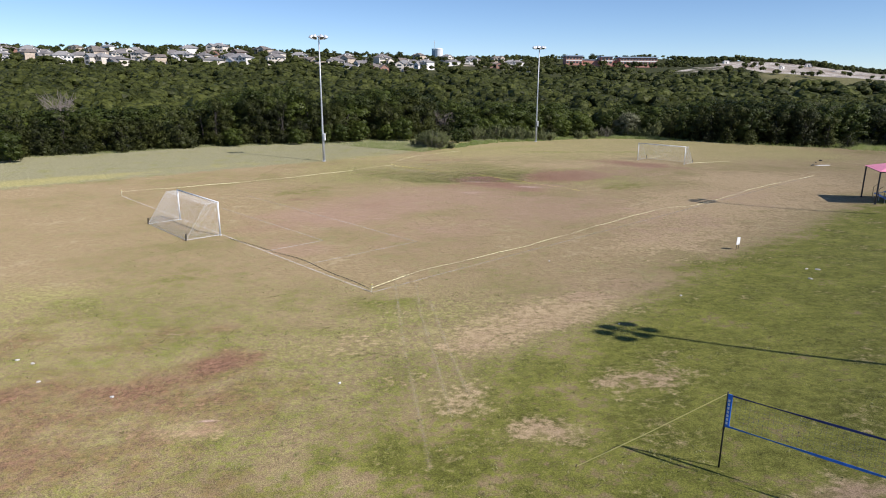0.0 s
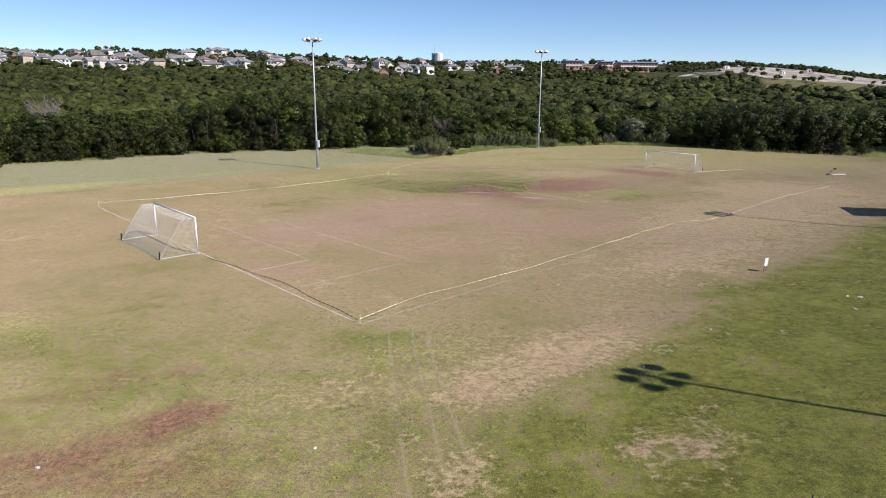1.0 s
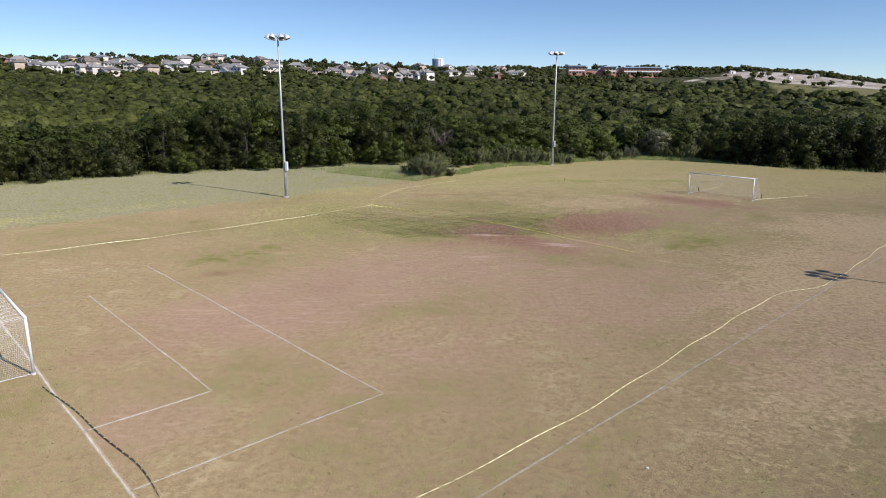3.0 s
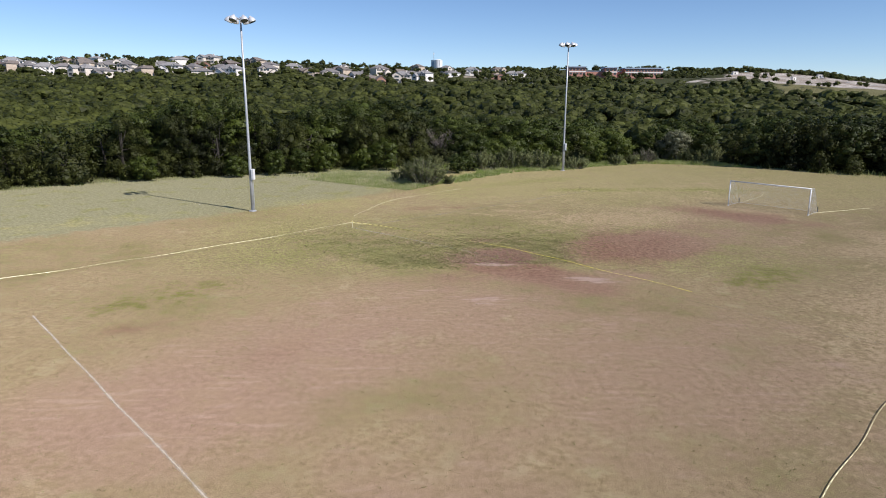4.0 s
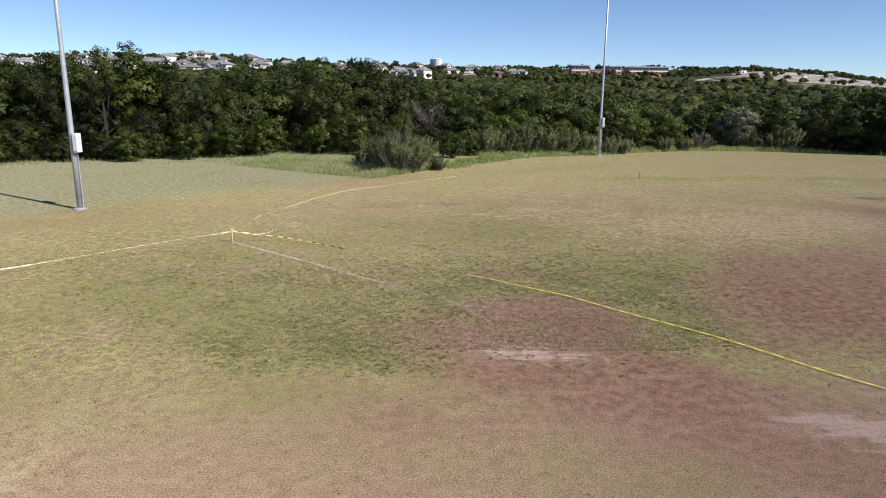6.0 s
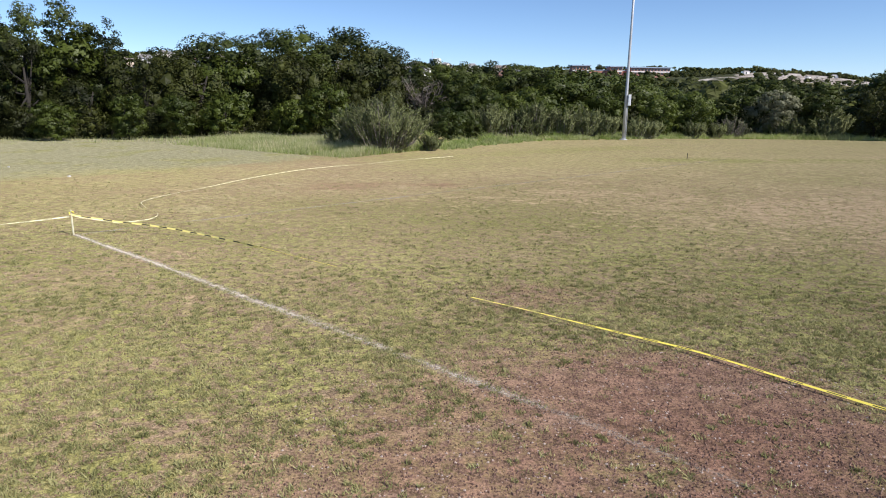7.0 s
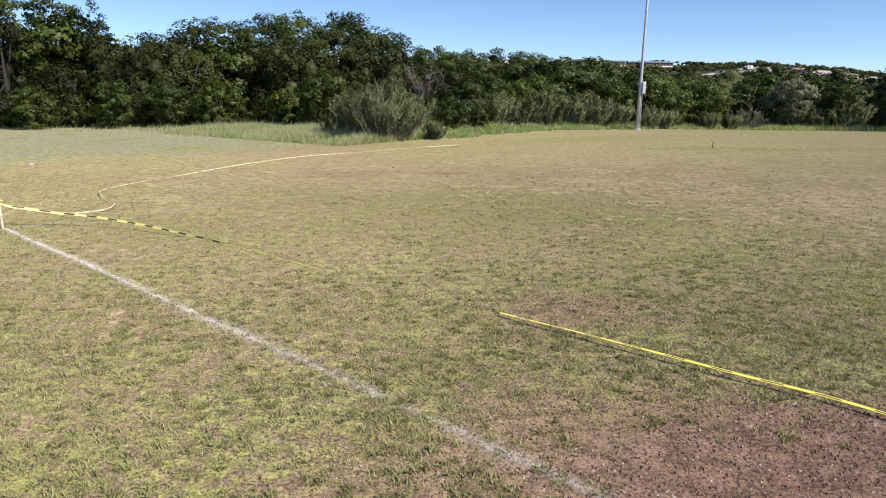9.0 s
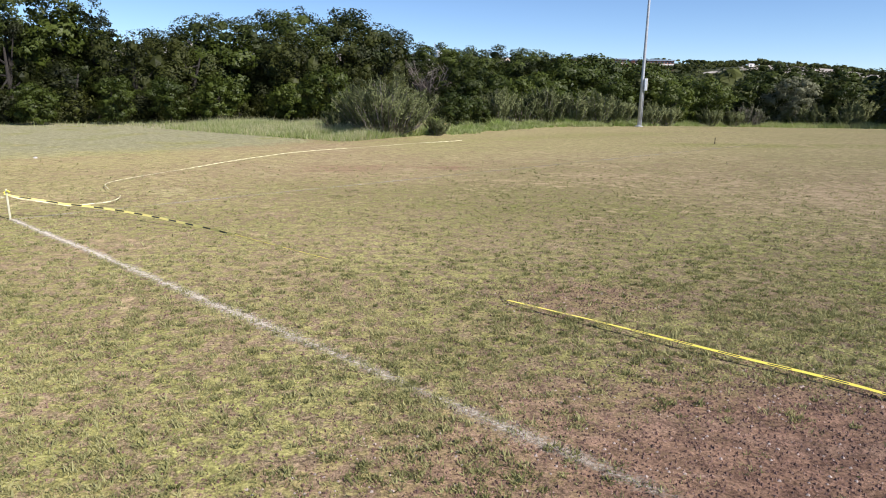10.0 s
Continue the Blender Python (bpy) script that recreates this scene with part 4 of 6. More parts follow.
# ---- volleyball net ----
def volleyball_net():
    x, y = 6.95, 13.13
    z = float(height(x, y))
    d = Vector((0.69, -0.724, 0))
    m = Matrix.Translation((x, y, z)) @ Matrix.Rotation(math.atan2(d.y, d.x), 4, "Z")
    root = thing("volleyball_net", m, "portable blue volleyball net strung between black poles", "volleyball net")
    L = 9.4
    rise = float(height(x + d.x * L, y + d.y * L)) - z
    for k, dx in enumerate((0, L)):
        zz = rise * dx / L
        p = part("pole", Build().tube([(dx, 0, zz - 0.05), (dx, 0, zz + 1.10), (dx, 0, zz + 2.19)], [0.024, 0.022, 0.02], 10), M_DARK, root, smooth=True)
        part("collar", Build().lathe([(0.032, 0), (0.032, 0.06)], 10, (dx, 0, zz + 1.12)), M_DARK, p)
        s = part("side_sleeve", Build().box(dx + (0.06 if k == 0 else -0.06), 0, zz + 1.67, 0.14, 0.025, 0.93, 0.01), M_BLUE, root, "blue fabric sleeve with pale lettering")
        for j in range(7):
            part("print_bar", Build().box(dx + (0.06 if k == 0 else -0.06), -0.016, zz + 1.33 + j * 0.105, 0.05, 0.004, 0.07, 0), M_WHITE, s)

    def band(z0, h, mat_, name):
        b = Build()
        n = 40
        for i in range(n + 1):
            t = i / n
            c = z0 + rise * t - 0.06 * math.sin(math.pi * t)
            tw = 0.012 + 0.02 * math.sin(t * 17)
            b.v += [(0.1 + (L - 0.2) * t, tw, c - h / 2), (0.1 + (L - 0.2) * t, -tw, c + h / 2), (0.1 + (L - 0.2) * t, -tw - 0.006, c + h / 2), (0.1 + (L - 0.2) * t, tw - 0.006, c - h / 2)]
        for i in range(n):
            k = 4 * i
            b.f += [(k + a, k + (a + 1) % 4, k + 4 + (a + 1) % 4, k + 4 + a) for a in range(4)]
        return part(name, b, mat_, root)
    band(2.11, 0.055, M_NAVY, "top_band")
    band(1.235, 0.065, M_BLUE, "bottom_band")
    net = Build()
    grid = [[(0.12 + (L - 0.24) * i / 80, 0, 1.25 + rise * i / 80 - 0.06 * math.sin(math.pi * i / 80) + 0.84 * j / 8) for i in range(81)] for j in range(9)]
    net_panel(net, random, grid, 0.0024)
    part("mesh", net, M_NAVY, root)
    inv = m.inverted()
    for a in ((3.28, 13.55),):
        g = inv @ Vector((a[0], a[1], float(height(*a)) + 0.02))
        part("guy_rope", Build().tube([(0, 0, 2.14), g * 0.5 + Vector((0, 0, 1.04)), g], 0.008, 5), M_ROPE, root, "yellow guy rope")
        part("peg", Build().tube([g + Vector((0, 0, 0.06)), g - Vector((0, 0, 0.1))], 0.012, 6), M_DARK, root)
    return root


volleyball_net()


# ---- shade canopy and bleachers ----
def shade_canopy():
    a, dd = Vector((41.4, 60.9, 0)), Vector((39.8, 56.4, 0))
    x_ax = (a - dd).normalized()
    y_ax = Vector((x_ax.y, -x_ax.x, 0))
    z0 = float(height(41, 58))
    m = Matrix(((x_ax.x, -y_ax.x, 0, dd.x), (x_ax.y, -y_ax.y, 0, dd.y), (0, 0, 1, z0), (0, 0, 0, 1)))
    root = thing("shade_canopy", m, "pink fabric shade canopy on black posts over bleachers", "canopy")
    D, Wd, H = (a - dd).length, 6.5, 3.0
    for x in (0, D):
        for y in (0, -Wd):
            p = part("post", Build().tube([(x, y, -0.3), (x, y, H)], 0.07, 10), M_DARK, root)
            part("base_plate", Build().box(x, y, 0.02, 0.3, 0.3, 0.04, 0.02), M_DARK, p)
    for y in (0, -Wd):
        part("beam", Build().tube([(0, y, H), (D, y, H)], 0.05, 8), M_DARK, root)
    for x in (0, D):
        part("beam", Build().tube([(x, 0, H), (x, -Wd, H)], 0.05, 8), M_DARK, root)
    b = Build()
    o, pk = 0.12, 0.7
    lo = [(-o, o, H), (D + o, o, H), (D + o, -Wd - o, H), (-o, -Wd - o, H)]
    ridge = [(D / 2, -1.9, H + pk), (D / 2, -Wd + 1.9, H + pk)]
    for dz in (0.06, 0.04):
        b.add([(x, y, z + dz) for x, y, z in lo + ridge], [(0, 1, 4), (1, 2, 5, 4), (2, 3, 5), (3, 0, 4, 5)])
    part("roof", b, M_PINK, root, "faded pink canvas roof")
    return m


CANOPY = shade_canopy()


def bleachers(m):
    root = thing("bleachers", m @ pose(0.2, -0.9, 0.0), "blue and aluminium bleachers under the shade canopy", "bleachers")
    for k in range(4):
        y, z = -0.2 - 0.75 * k, 0.43 + 0.22 * k
        part("seat_plank", Build().box(2.3, y, z, 4.2, 0.27, 0.05, 0.02), M_SEAT, root, "blue seat plank")
        part("foot_plank", Build().box(2.3, y - 0.38, z - 0.18, 4.2, 0.24, 0.04, 0.02), M_ALU, root)
    for x in (0.5, 2.3, 4.1):
        f = Build().tube([(x, 0.0, 0.0), (x, 0.0, 0.4), (x, -2.6, 1.05), (x, -2.6, 0.0)], 0.03, 6)
        part("frame", f, M_ALU, root)
        part("rail_post", Build().tube([(x, 0.1, 0), (x, 0.1, 1.1), (x, -0.2, 1.35)], 0.025, 6), M_DARK, root)
    part("guard_rail", Build().tube([(0.3, -2.75, 1.9), (4.3, -2.75, 1.9)], 0.03, 6), M_ALU, root)
    for x in (0.5, 4.1):
        part("rail_post", Build().tube([(x, -2.75, 0), (x, -2.75, 1.9)], 0.03, 6), M_ALU, root)
    return root


bleachers(CANOPY)


# ---- litter and kit on the grass ----
def litter(x, y, s, seed):
    s *= 0.6
    rng = random.Random(seed)
    b = Build()
    n = 9
    top = [(s * (0.6 + 0.5 * rng.random()) * math.cos(6.283 * k / n), 0.6 * s * (0.6 + 0.5 * rng.random()) * math.sin(6.283 * k / n), 0.012 + 0.03 * rng.random()) for k in range(n)]
    low = [(px * 1.06, py * 1.06, -0.02) for px, py, _ in top]
    b.add(top + [(0, 0, 0.05)] + low, [(k, (k + 1) % n, n) for k in range(n)] + [(n + 1 + k, n + 1 + (k + 1) % n, (k + 1) % n, k) for k in range(n)])
    ob = part("litter", b, M_BLEACHED)
    ob.matrix_basis = pose(x, y, float(height(x, y)) + 0.01, 0, 0, rng.uniform(0, 180))
    return tagged(ob, "crumpled pale scrap lying on the grass", "litter", "scraps on the grass")


for k, (x, y, s) in enumerate([(21.4, 33.6, 0.28), (19.9, 31.7, 0.24), (20.9, 33.9, 0.2), (-12.0, 18.9, 0.16), (-4.1, 19.8, 0.14), (-16.5, 21.7, 0.18), (-17.3, 22.0, 0.14), (-15.3, 20.1, 0.14), (6.5, 37.2, 0.12),
                               (-17.6, 96.8, 0.12), (-13.0, 93.5, 0.12), (-23, 93.2, 0.12), (7.7, 25.4, 0.1), (12.0, 29.5, 0.12)]):
    litter(x, y, s, k + 40)


def kit_bag(x, y, turn):
    root = thing("kit_bag", pose(x, y, float(height(x, y)), 0, 0, turn) @ Matrix.Scale(0.44, 4), "dark fabric kit bag lying on dry turf", "bag", "kit bags on the turf")
    b = Build().tube([(-0.5, 0, 0.16), (-0.42, 0, 0.18), (0, 0, 0.2), (0.42, 0, 0.18), (0.5, 0, 0.16)], [0.08, 0.16, 0.19, 0.16, 0.08], 10)
    body = part("body", b, M_DARK, root, smooth=True)
    part("strap", Build().tube([(-0.3, 0, 0.36), (-0.15, 0.06, 0.46), (0.15, 0.06, 0.46), (0.3, 0, 0.36)], 0.02, 6), M_DARK, body)
    return root


for x, y, a in [(52.0, 88.1, 20), (54.2, 91.2, 60), (56.4, 93.9, -30), (51.4, 87.4, 45)]:
    kit_bag(x, y, a)
mat_board = Build().box(0, 0, 0.03, 2.2, 0.5, 0.06, 0.04)
mat_ob = part("ground_mat", mat_board, M_BLEACHED)
mat_ob.matrix_basis = pose(53.4, 88.2, float(height(53.4, 88.2)), 0, 0, 15)
tagged(mat_ob, "pale narrow mat laid out on dry turf", "mat")


# ---- trees and shrubs ----
def limb_tree(rng, root_ob, tall, trunk_r, lobes, start=0.25):
    """A leaning trunk with limbs that reach the lobes."""
    b = Build()
    top = Vector((rng.normal(0, 0.25), rng.normal(0, 0.25), tall * 0.72))
    bend = Vector((rng.normal(0, 0.15), rng.normal(0, 0.15), tall * 0.35))
    b.tube([(0, 0, -0.3), (0.02, 0, 0.3), bend, top], [trunk_r * 1.4, trunk_r, trunk_r * 0.75, trunk_r * 0.3], 8)
    part("trunk", b, M_BARK, root_ob, smooth=True)
    for L in lobes[:6]:
        c = Vector(L[:3])
        f = rng.uniform(start, 0.9)
        root = Vector((0, 0, 0)).lerp(bend, f / 0.5) if f < 0.5 else bend.lerp(top, (f - 0.5) / 0.5)
        mid = root.lerp(c, 0.55) + Vector((0, 0, 0.12 * tall * rng.uniform(-0.3, 0.5)))
        part("limb", Build().tube([root, mid, c], [trunk_r * 0.42, trunk_r * 0.26, trunk_r * 0.08], 5), M_BARK, root_ob)


def make_oak(seed, tall, wide, leaves, size, material, low=0.3, label="", airy=False):
    rng = np.random.default_rng(seed)
    root = thing("tree", pose(0, 0, -500), label, "tree", "trees along the field edge")
    lobes = []
    n = 18
    for k in range(n):
        a = k * 2.4 + rng.uniform(-0.4, 0.4)
        h = tall * (low + (0.86 - low) * (k + rng.uniform(0, 1)) / n)
        reach = wide * (0.30 + 0.65 * math.sin(math.pi * min(1, (h / tall - low * 0.5) / (1.05 - low * 0.5))))
        d = reach * rng.uniform(0.35, 1.0)
        r = wide * rng.uniform(0.34, 0.50) * (0.68 if airy else 1)
        lobes.append((d * math.cos(a), d * math.sin(a), h, r, r, r * rng.uniform(0.62, 0.85)))
    lobes.append((rng.normal(0, 0.2), rng.normal(0, 0.2), tall * 0.88, wide * 0.36, wide * 0.36, tall * 0.12))
    limb_tree(rng, root, tall, 0.032 * tall * 0.6, lobes)
    q, bow = lobes_leaves(rng, lobes, leaves, size, 0.45 if airy else 0.6, core=0.14 if airy else 0.40)
    ob = new("crown", quads_mesh("crown", q, material, None, bow))
    ob.parent = root
    return root


def make_juniper(seed, tall, wide, leaves, size, label):
    rng = np.random.default_rng(seed)
    root = thing("juniper", pose(0, 0, -500), label, "tree", "trees along the field edge")
    lobes = []
    for k in range(28):
        f = rng.uniform(0.03, 0.92) if k > 7 else rng.uniform(0.04, 0.2)
        a = rng.uniform(0, 2 * math.pi)
        prof = (0.72 + 0.5 * f) if f < 0.4 else 0.92 * math.sqrt(max(0.02, 1 - ((f - 0.4) / 0.66) ** 2))
        d = wide * prof * rng.uniform(0.3, 0.85)
        r = wide * rng.uniform(0.22, 0.38)
        lobes.append((d * math.cos(a), d * math.sin(a), tall * f, r, r, r * rng.uniform(0.9, 1.35)))
    limb_tree(rng, root, tall, 0.028 * tall, lobes[8:], 0.1)
    q, bow = lobes_leaves(rng, lobes, leaves, size, 0.6, 0.42, 0.40)
    ob = new("crown", quads_mesh("crown", q, M_JUNIPER, None, bow))
    ob.parent = root
    return root


def make_brush(seed, tall, wide, stems, plumes, per, size, material, label, bare=0.0):
    """An upright shrub of many stems from one foot, each ending in feathery plumes."""
    rng = np.random.default_rng(seed)
    root = thing("shrub", pose(0, 0, -500), label, "shrub", "shrubs along the field edge")
    b, at, way = Build(), [], []
    for k in range(stems):
        a, lean = k * 2.4 + rng.uniform(-0.5, 0.5), rng.uniform(0.02, 1.0) ** 0.6
        h = tall * rng.uniform(0.72, 1.0) * (1 - 0.45 * lean ** 1.6)
        out = Vector((math.cos(a), math.sin(a), 0))
        foot, tip = out * wide * 0.16 * lean + Vector((0, 0, -0.05)), out * wide * lean * 0.9 + Vector((0, 0, h * 0.86))
        mid = foot.lerp(tip, 0.5) + out * 0.10 * wide * lean - Vector((0, 0, 0.10 * h)) + Vector((rng.normal(0, 0.07), rng.normal(0, 0.07), 0))
        b.tube([foot, mid, tip], [0.030, 0.020, 0.009], 4, False)
        naked = rng.uniform() < bare
        for j in range(plumes):
            t = rng.uniform(0.22, 1.0) ** 0.8
            p = foot * (1 - t) ** 2 + mid * 2 * t * (1 - t) + tip * t * t
            d = (out * (0.25 + 0.4 * lean) + Vector((rng.normal(0, 0.28), rng.normal(0, 0.28), 1.0))).normalized()
            L = tall * rng.uniform(0.10, 0.24)
            b.tube([p, p + d * L], [0.011, 0.004], 3, False)
            if naked:
                continue
            f = rng.uniform(0.05, 1.05, (per, 1))
            at.append(np.array(p) + np.array(d) * L * f + rng.normal(size=(per, 3)) * 0.028 * tall * (1.15 - 0.75 * f))
            way.append(np.repeat(np.array(d)[None], per, 0))
    part("woody_base", b, M_DEAD, root)
    at, way = np.concatenate(at), np.concatenate(way)
    keep = at[:, 2] > 0.03
    at, way = at[keep], way[keep]
    n = len(at)
    up = unit(way + 0.42 * rng.normal(size=(n, 3)))
    side = unit(np.cross(up, rng.normal(size=(n, 3))))
    s = size * rng.uniform(0.6, 1.4, (n, 1))
    q = np.stack([at - up * s - side * s * 0.32, at - up * s + side * s * 0.32, at + up * s * 1.5], 1)
    mid = np.array([0, 0, 0.35 * tall])
    ob = new("foliage", quads_mesh("foliage", q, material, None, unit(unit((at - mid) * [1, 1, 0.8]) + 0.7 * unit(rng.normal(size=(n, 3))))))
    ob.parent = root
    return root


def make_dead_tree(seed, tall, wide, label):
    rng = np.random.default_rng(seed)
    root = thing("bare_tree", pose(0, 0, -500), label, "tree", "bare trees")
    b = Build().tube([(0, 0, -0.3), (0.1, 0, tall * 0.3), (0, 0.1, tall * 0.55)], [0.2, 0.15, 0.1], 7)
    part("trunk", b, M_DEAD, root)
    tw = Build()
    for k in range(40):
        a, f = rng.uniform(0, 6.283), rng.uniform(0.25, 1.0)
        p0 = Vector((0, 0, tall * 0.55 * f))
        p1 = Vector((wide * 0.5 * math.cos(a), wide * 0.5 * math.sin(a), tall * (0.5 + 0.25 * f)))
        p2 = Vector((wide * rng.uniform(0.7, 1.05) * math.cos(a + 0.2), wide * rng.uniform(0.7, 1.05) * math.sin(a + 0.2), tall * rng.uniform(0.6, 1.0)))
        tw.tube([p0, p1, p2], [0.07, 0.045, 0.015], 4, False)
        for j in range(9):
            q0 = p0.lerp(p1, rng.uniform(0.4, 1)) if j % 2 else p1.lerp(p2, rng.uniform(0, 0.9))
            q1 = q0 + Vector((rng.normal(0, 0.5), rng.normal(0, 0.5), rng.uniform(0.2, 0.9)))
            tw.tube([q0, q1], [0.028, 0.008], 3, False)
    part("bare_crown", tw, M_DEAD, root, "leafless grey twigs")
    return root


JUN_SIZES = [(6.2, 2.7, 1.0), (5.6, 2.9, 1.0), (7.0, 2.6, 1.1), (5.0, 2.5, 0.9)]
OAK_SIZES = [(9.8, 3.7, 1.0), (10.2, 3.9, 1.0), (8.8, 3.4, 0.92)]
JUN_SAYS, OAK_SAYS = "dense dark green juniper growing down to the grass", "broad dark green oak with a rounded crown"
JUN = [make_juniper(101 + k, t, w, int(9500 * n), 0.088, JUN_SAYS) for k, (t, w, n) in enumerate(JUN_SIZES)]
OAK = [make_oak(201 + k, t, w, int(13500 * n), 0.112, M_OAK, 0.14, OAK_SAYS) for k, (t, w, n) in enumerate(OAK_SIZES)]
# the same trees with fewer, broader sprays, for the far ends of the edge
JUN_FAR = [make_juniper(101 + k, t, w, int(3000 * n), 0.155, JUN_SAYS) for k, (t, w, n) in enumerate(JUN_SIZES)]
OAK_FAR = [make_oak(201 + k, t, w, int(4600 * n), 0.19, M_OAK, 0.14, OAK_SAYS) for k, (t, w, n) in enumerate(OAK_SIZES)]
FAR_OF = {a.name: b for a, b in zip(JUN + OAK, JUN_FAR + OAK_FAR)}
AIRY = [make_oak(231 + k, t, w, n, 0.092, M_OAK, 0.15, "tall oak with an open, gappy crown", True) for k, (t, w, n) in enumerate([(9.6, 3.0, 8000), (9.0, 2.8, 8000)])]
JUN_LOW = [make_juniper(151 + k, t, w, 1500, 0.10, "low young juniper at the foot of the trees") for k, (t, w) in enumerate([(2.4, 1.3), (2.0, 1.5)])]
ELM = [make_oak(251 + k, t, w, n, 0.11, M_ELM, 0.12, "bright green bushy young tree") for k, (t, w, n) in enumerate([(4.6, 2.2, 5000), (3.6, 1.9, 4200)])]
SAGE = [make_brush(301 + k, t, w, 30, 6, 20, 0.115, M_SAGE, "grey-green feathery upright shrub", 0.06) for k, (t, w) in enumerate([(3.4, 1.9), (2.8, 1.7), (3.0, 2.3)])]
BRUSH = make_brush(311, 3.9, 3.2, 120, 7, 24, 0.085, M_SAGE, "large grey-green feathery shrub with a bare woody middle", 0.10)
PALE = make_brush(312, 3.1, 2.5, 52, 6, 20, 0.085, M_SILVER, "silvery half-dead shrub with bare grey branches", 0.35)
SILVER = make_oak(271, 5.6, 2.6, 5200, 0.12, M_SILVER, 0.16, "grey-leaved rounded tree behind the grass")
DEADT = [make_dead_tree(401, 6.0, 2.6, "leafless grey tree among green ones")]
MASTERS = JUN + JUN_FAR + OAK_FAR + JUN_LOW + OAK + AIRY + ELM + SAGE + DEADT + [BRUSH, PALE, SILVER]


def plant(kind, x, y, scale, turn, tall=1.0):
    if not -40 < x < 14:
        kind = FAR_OF.get(kind.name, kind)
    ob = copy_thing(kind, Matrix.Identity(4))
    ob.matrix_basis = Matrix.Translation((x, y, float(height(x, y)) - 0.06)) @ Matrix.Rotation(turn, 4, "Z") @ Matrix.Diagonal((scale, scale, scale * tall, 1))
    return ob


def crown_top(kind):
    return max(v[2] for o in kind.children if o.name.startswith("crown") for v in o.bound_box)


def along_edge(start, step, back):
    """Places behind the edge, walking along it."""
    pts = [Vector((x, y, 0)) for x, y in EDGE]
    s = start
    out = []
    for a, b in zip(pts, pts[1:]):
        L = (b - a).length
        nrm = (b - a).normalized()
        nrm = Vector((-nrm.y, nrm.x, 0))
        while s < L:
            out.append(a + (b - a) * (s / L) + nrm * back)
            s += step
        s -= L
    return out


TOP_X = [-90, -52, -44, -38, -33, -30, -26, -24.3, -23.4, -22, -20, -16.5, -12, -8, -6, -3.3, -2.2, 0.6, 2.3, 5.7, 10, 11.3, 15, 19.5, 31, 44, 48.5, 53, 62, 76, 95]
TOP_H = [6.6, 7.0, 7.6, 9.6, 10.4, 11.4, 10.8, 8.8, 7.6, 8.4, 9.5, 9.9, 10.5, 10.9, 10.3, 9.7, 8.0, 6.8, 7.7, 7.7, 7.5, 6.7, 7.5, 7.0, 7.0, 7.0, 6.6, 7.4, 8.2, 8.2, 7.0]


def top_at(x):
    return float(np.interp(x, TOP_X, TOP_H))


rt = random.Random(77)


def bay(x):
    """How far the foot of the trees steps back or forward along the edge."""
    return 1.1 * math.sin(x * 0.33 + 0.6) + 0.9 * math.sin(x * 0.81 + 2.0)


ahead = 0.0
for p in along_edge(0.5, 0.5, 2.2):
    ahead -= 0.5
    if ahead > 0 or not -80 < p.x < 90:
        continue
    x, y = p.x, p.y + bay(p.x) + rt.uniform(-0.6, 0.6)
    if x < -3:
        k = rt.choice(JUN)
        h = min(rt.choice((3.8, 4.6, 5.4, 6.0, 6.8)), 0.82 * top_at(x))
        f = h / crown_top(k)
        plant(k, x, y, f * rt.uniform(1.0, 1.4), rt.uniform(0, 6.28), rt.uniform(0.85, 1.0))
        ahead = 0.55 * h + rt.uniform(0.0, 1.2)
    elif x < 47:
        k = rt.choice([SAGE[0], SAGE[1], SAGE[2], SAGE[0], ELM[0], ELM[1]])
        plant(k, x, y, rt.uniform(0.75, 1.25), rt.uniform(0, 6.28), rt.uniform(0.85, 1.05))
        ahead = rt.uniform(1.8, 3.6)
    elif 74 < x < 84:
        plant(SAGE[2], x, y, rt.uniform(0.5, 0.8), rt.uniform(0, 6.28))
        ahead = 3.4
    else:
        k = rt.choice(JUN + OAK[2:])
        h = rt.uniform(4.4, 7.2)
        plant(k, x, y, h / crown_top(k) * rt.uniform(1.1, 1.4), rt.uniform(0, 6.28), 0.92)
        ahead = 0.6 * h + rt.uniform(0.0, 1.0)
for p in along_edge(2.0, 4.2, 5.2):
    x, y = p.x + rt.uniform(-1.0, 1.0), p.y + rt.uniform(-0.9, 0.9)
    if not -80 < x < 90:
        continue
    k = rt.choice(JUN + JUN + ELM[:1] if x < -4 else JUN + OAK if x > 47 else [ELM[0], JUN[1], OAK[2], ELM[0], OAK[2]])
    f = top_at(x) * (rt.uniform(0.66, 0.84) + (0.1 if x > 12 else 0.0)) / crown_top(k)
    plant(k, x, y, f * 1.15, rt.uniform(0, 6.28), 0.9)
for p in along_edge(0.5, 3.3, 9.0):
    x, y = p.x + rt.uniform(-0.7, 0.7), p.y + rt.uniform(-1.2, 1.2)
    if not -80 < x < 90 or -35 < x < -24:
        continue
    k = rt.choice(OAK)
    f = (top_at(x) - (float(height(x, y)) if x > 0 else 0.0)) * rt.uniform(0.96, 1.02) / crown_top(k)
    plant(k, x, y, f * (1.25 if f > 0.85 else 1.45), rt.uniform(0, 6.28), 0.8 if f > 0.85 else 0.69)
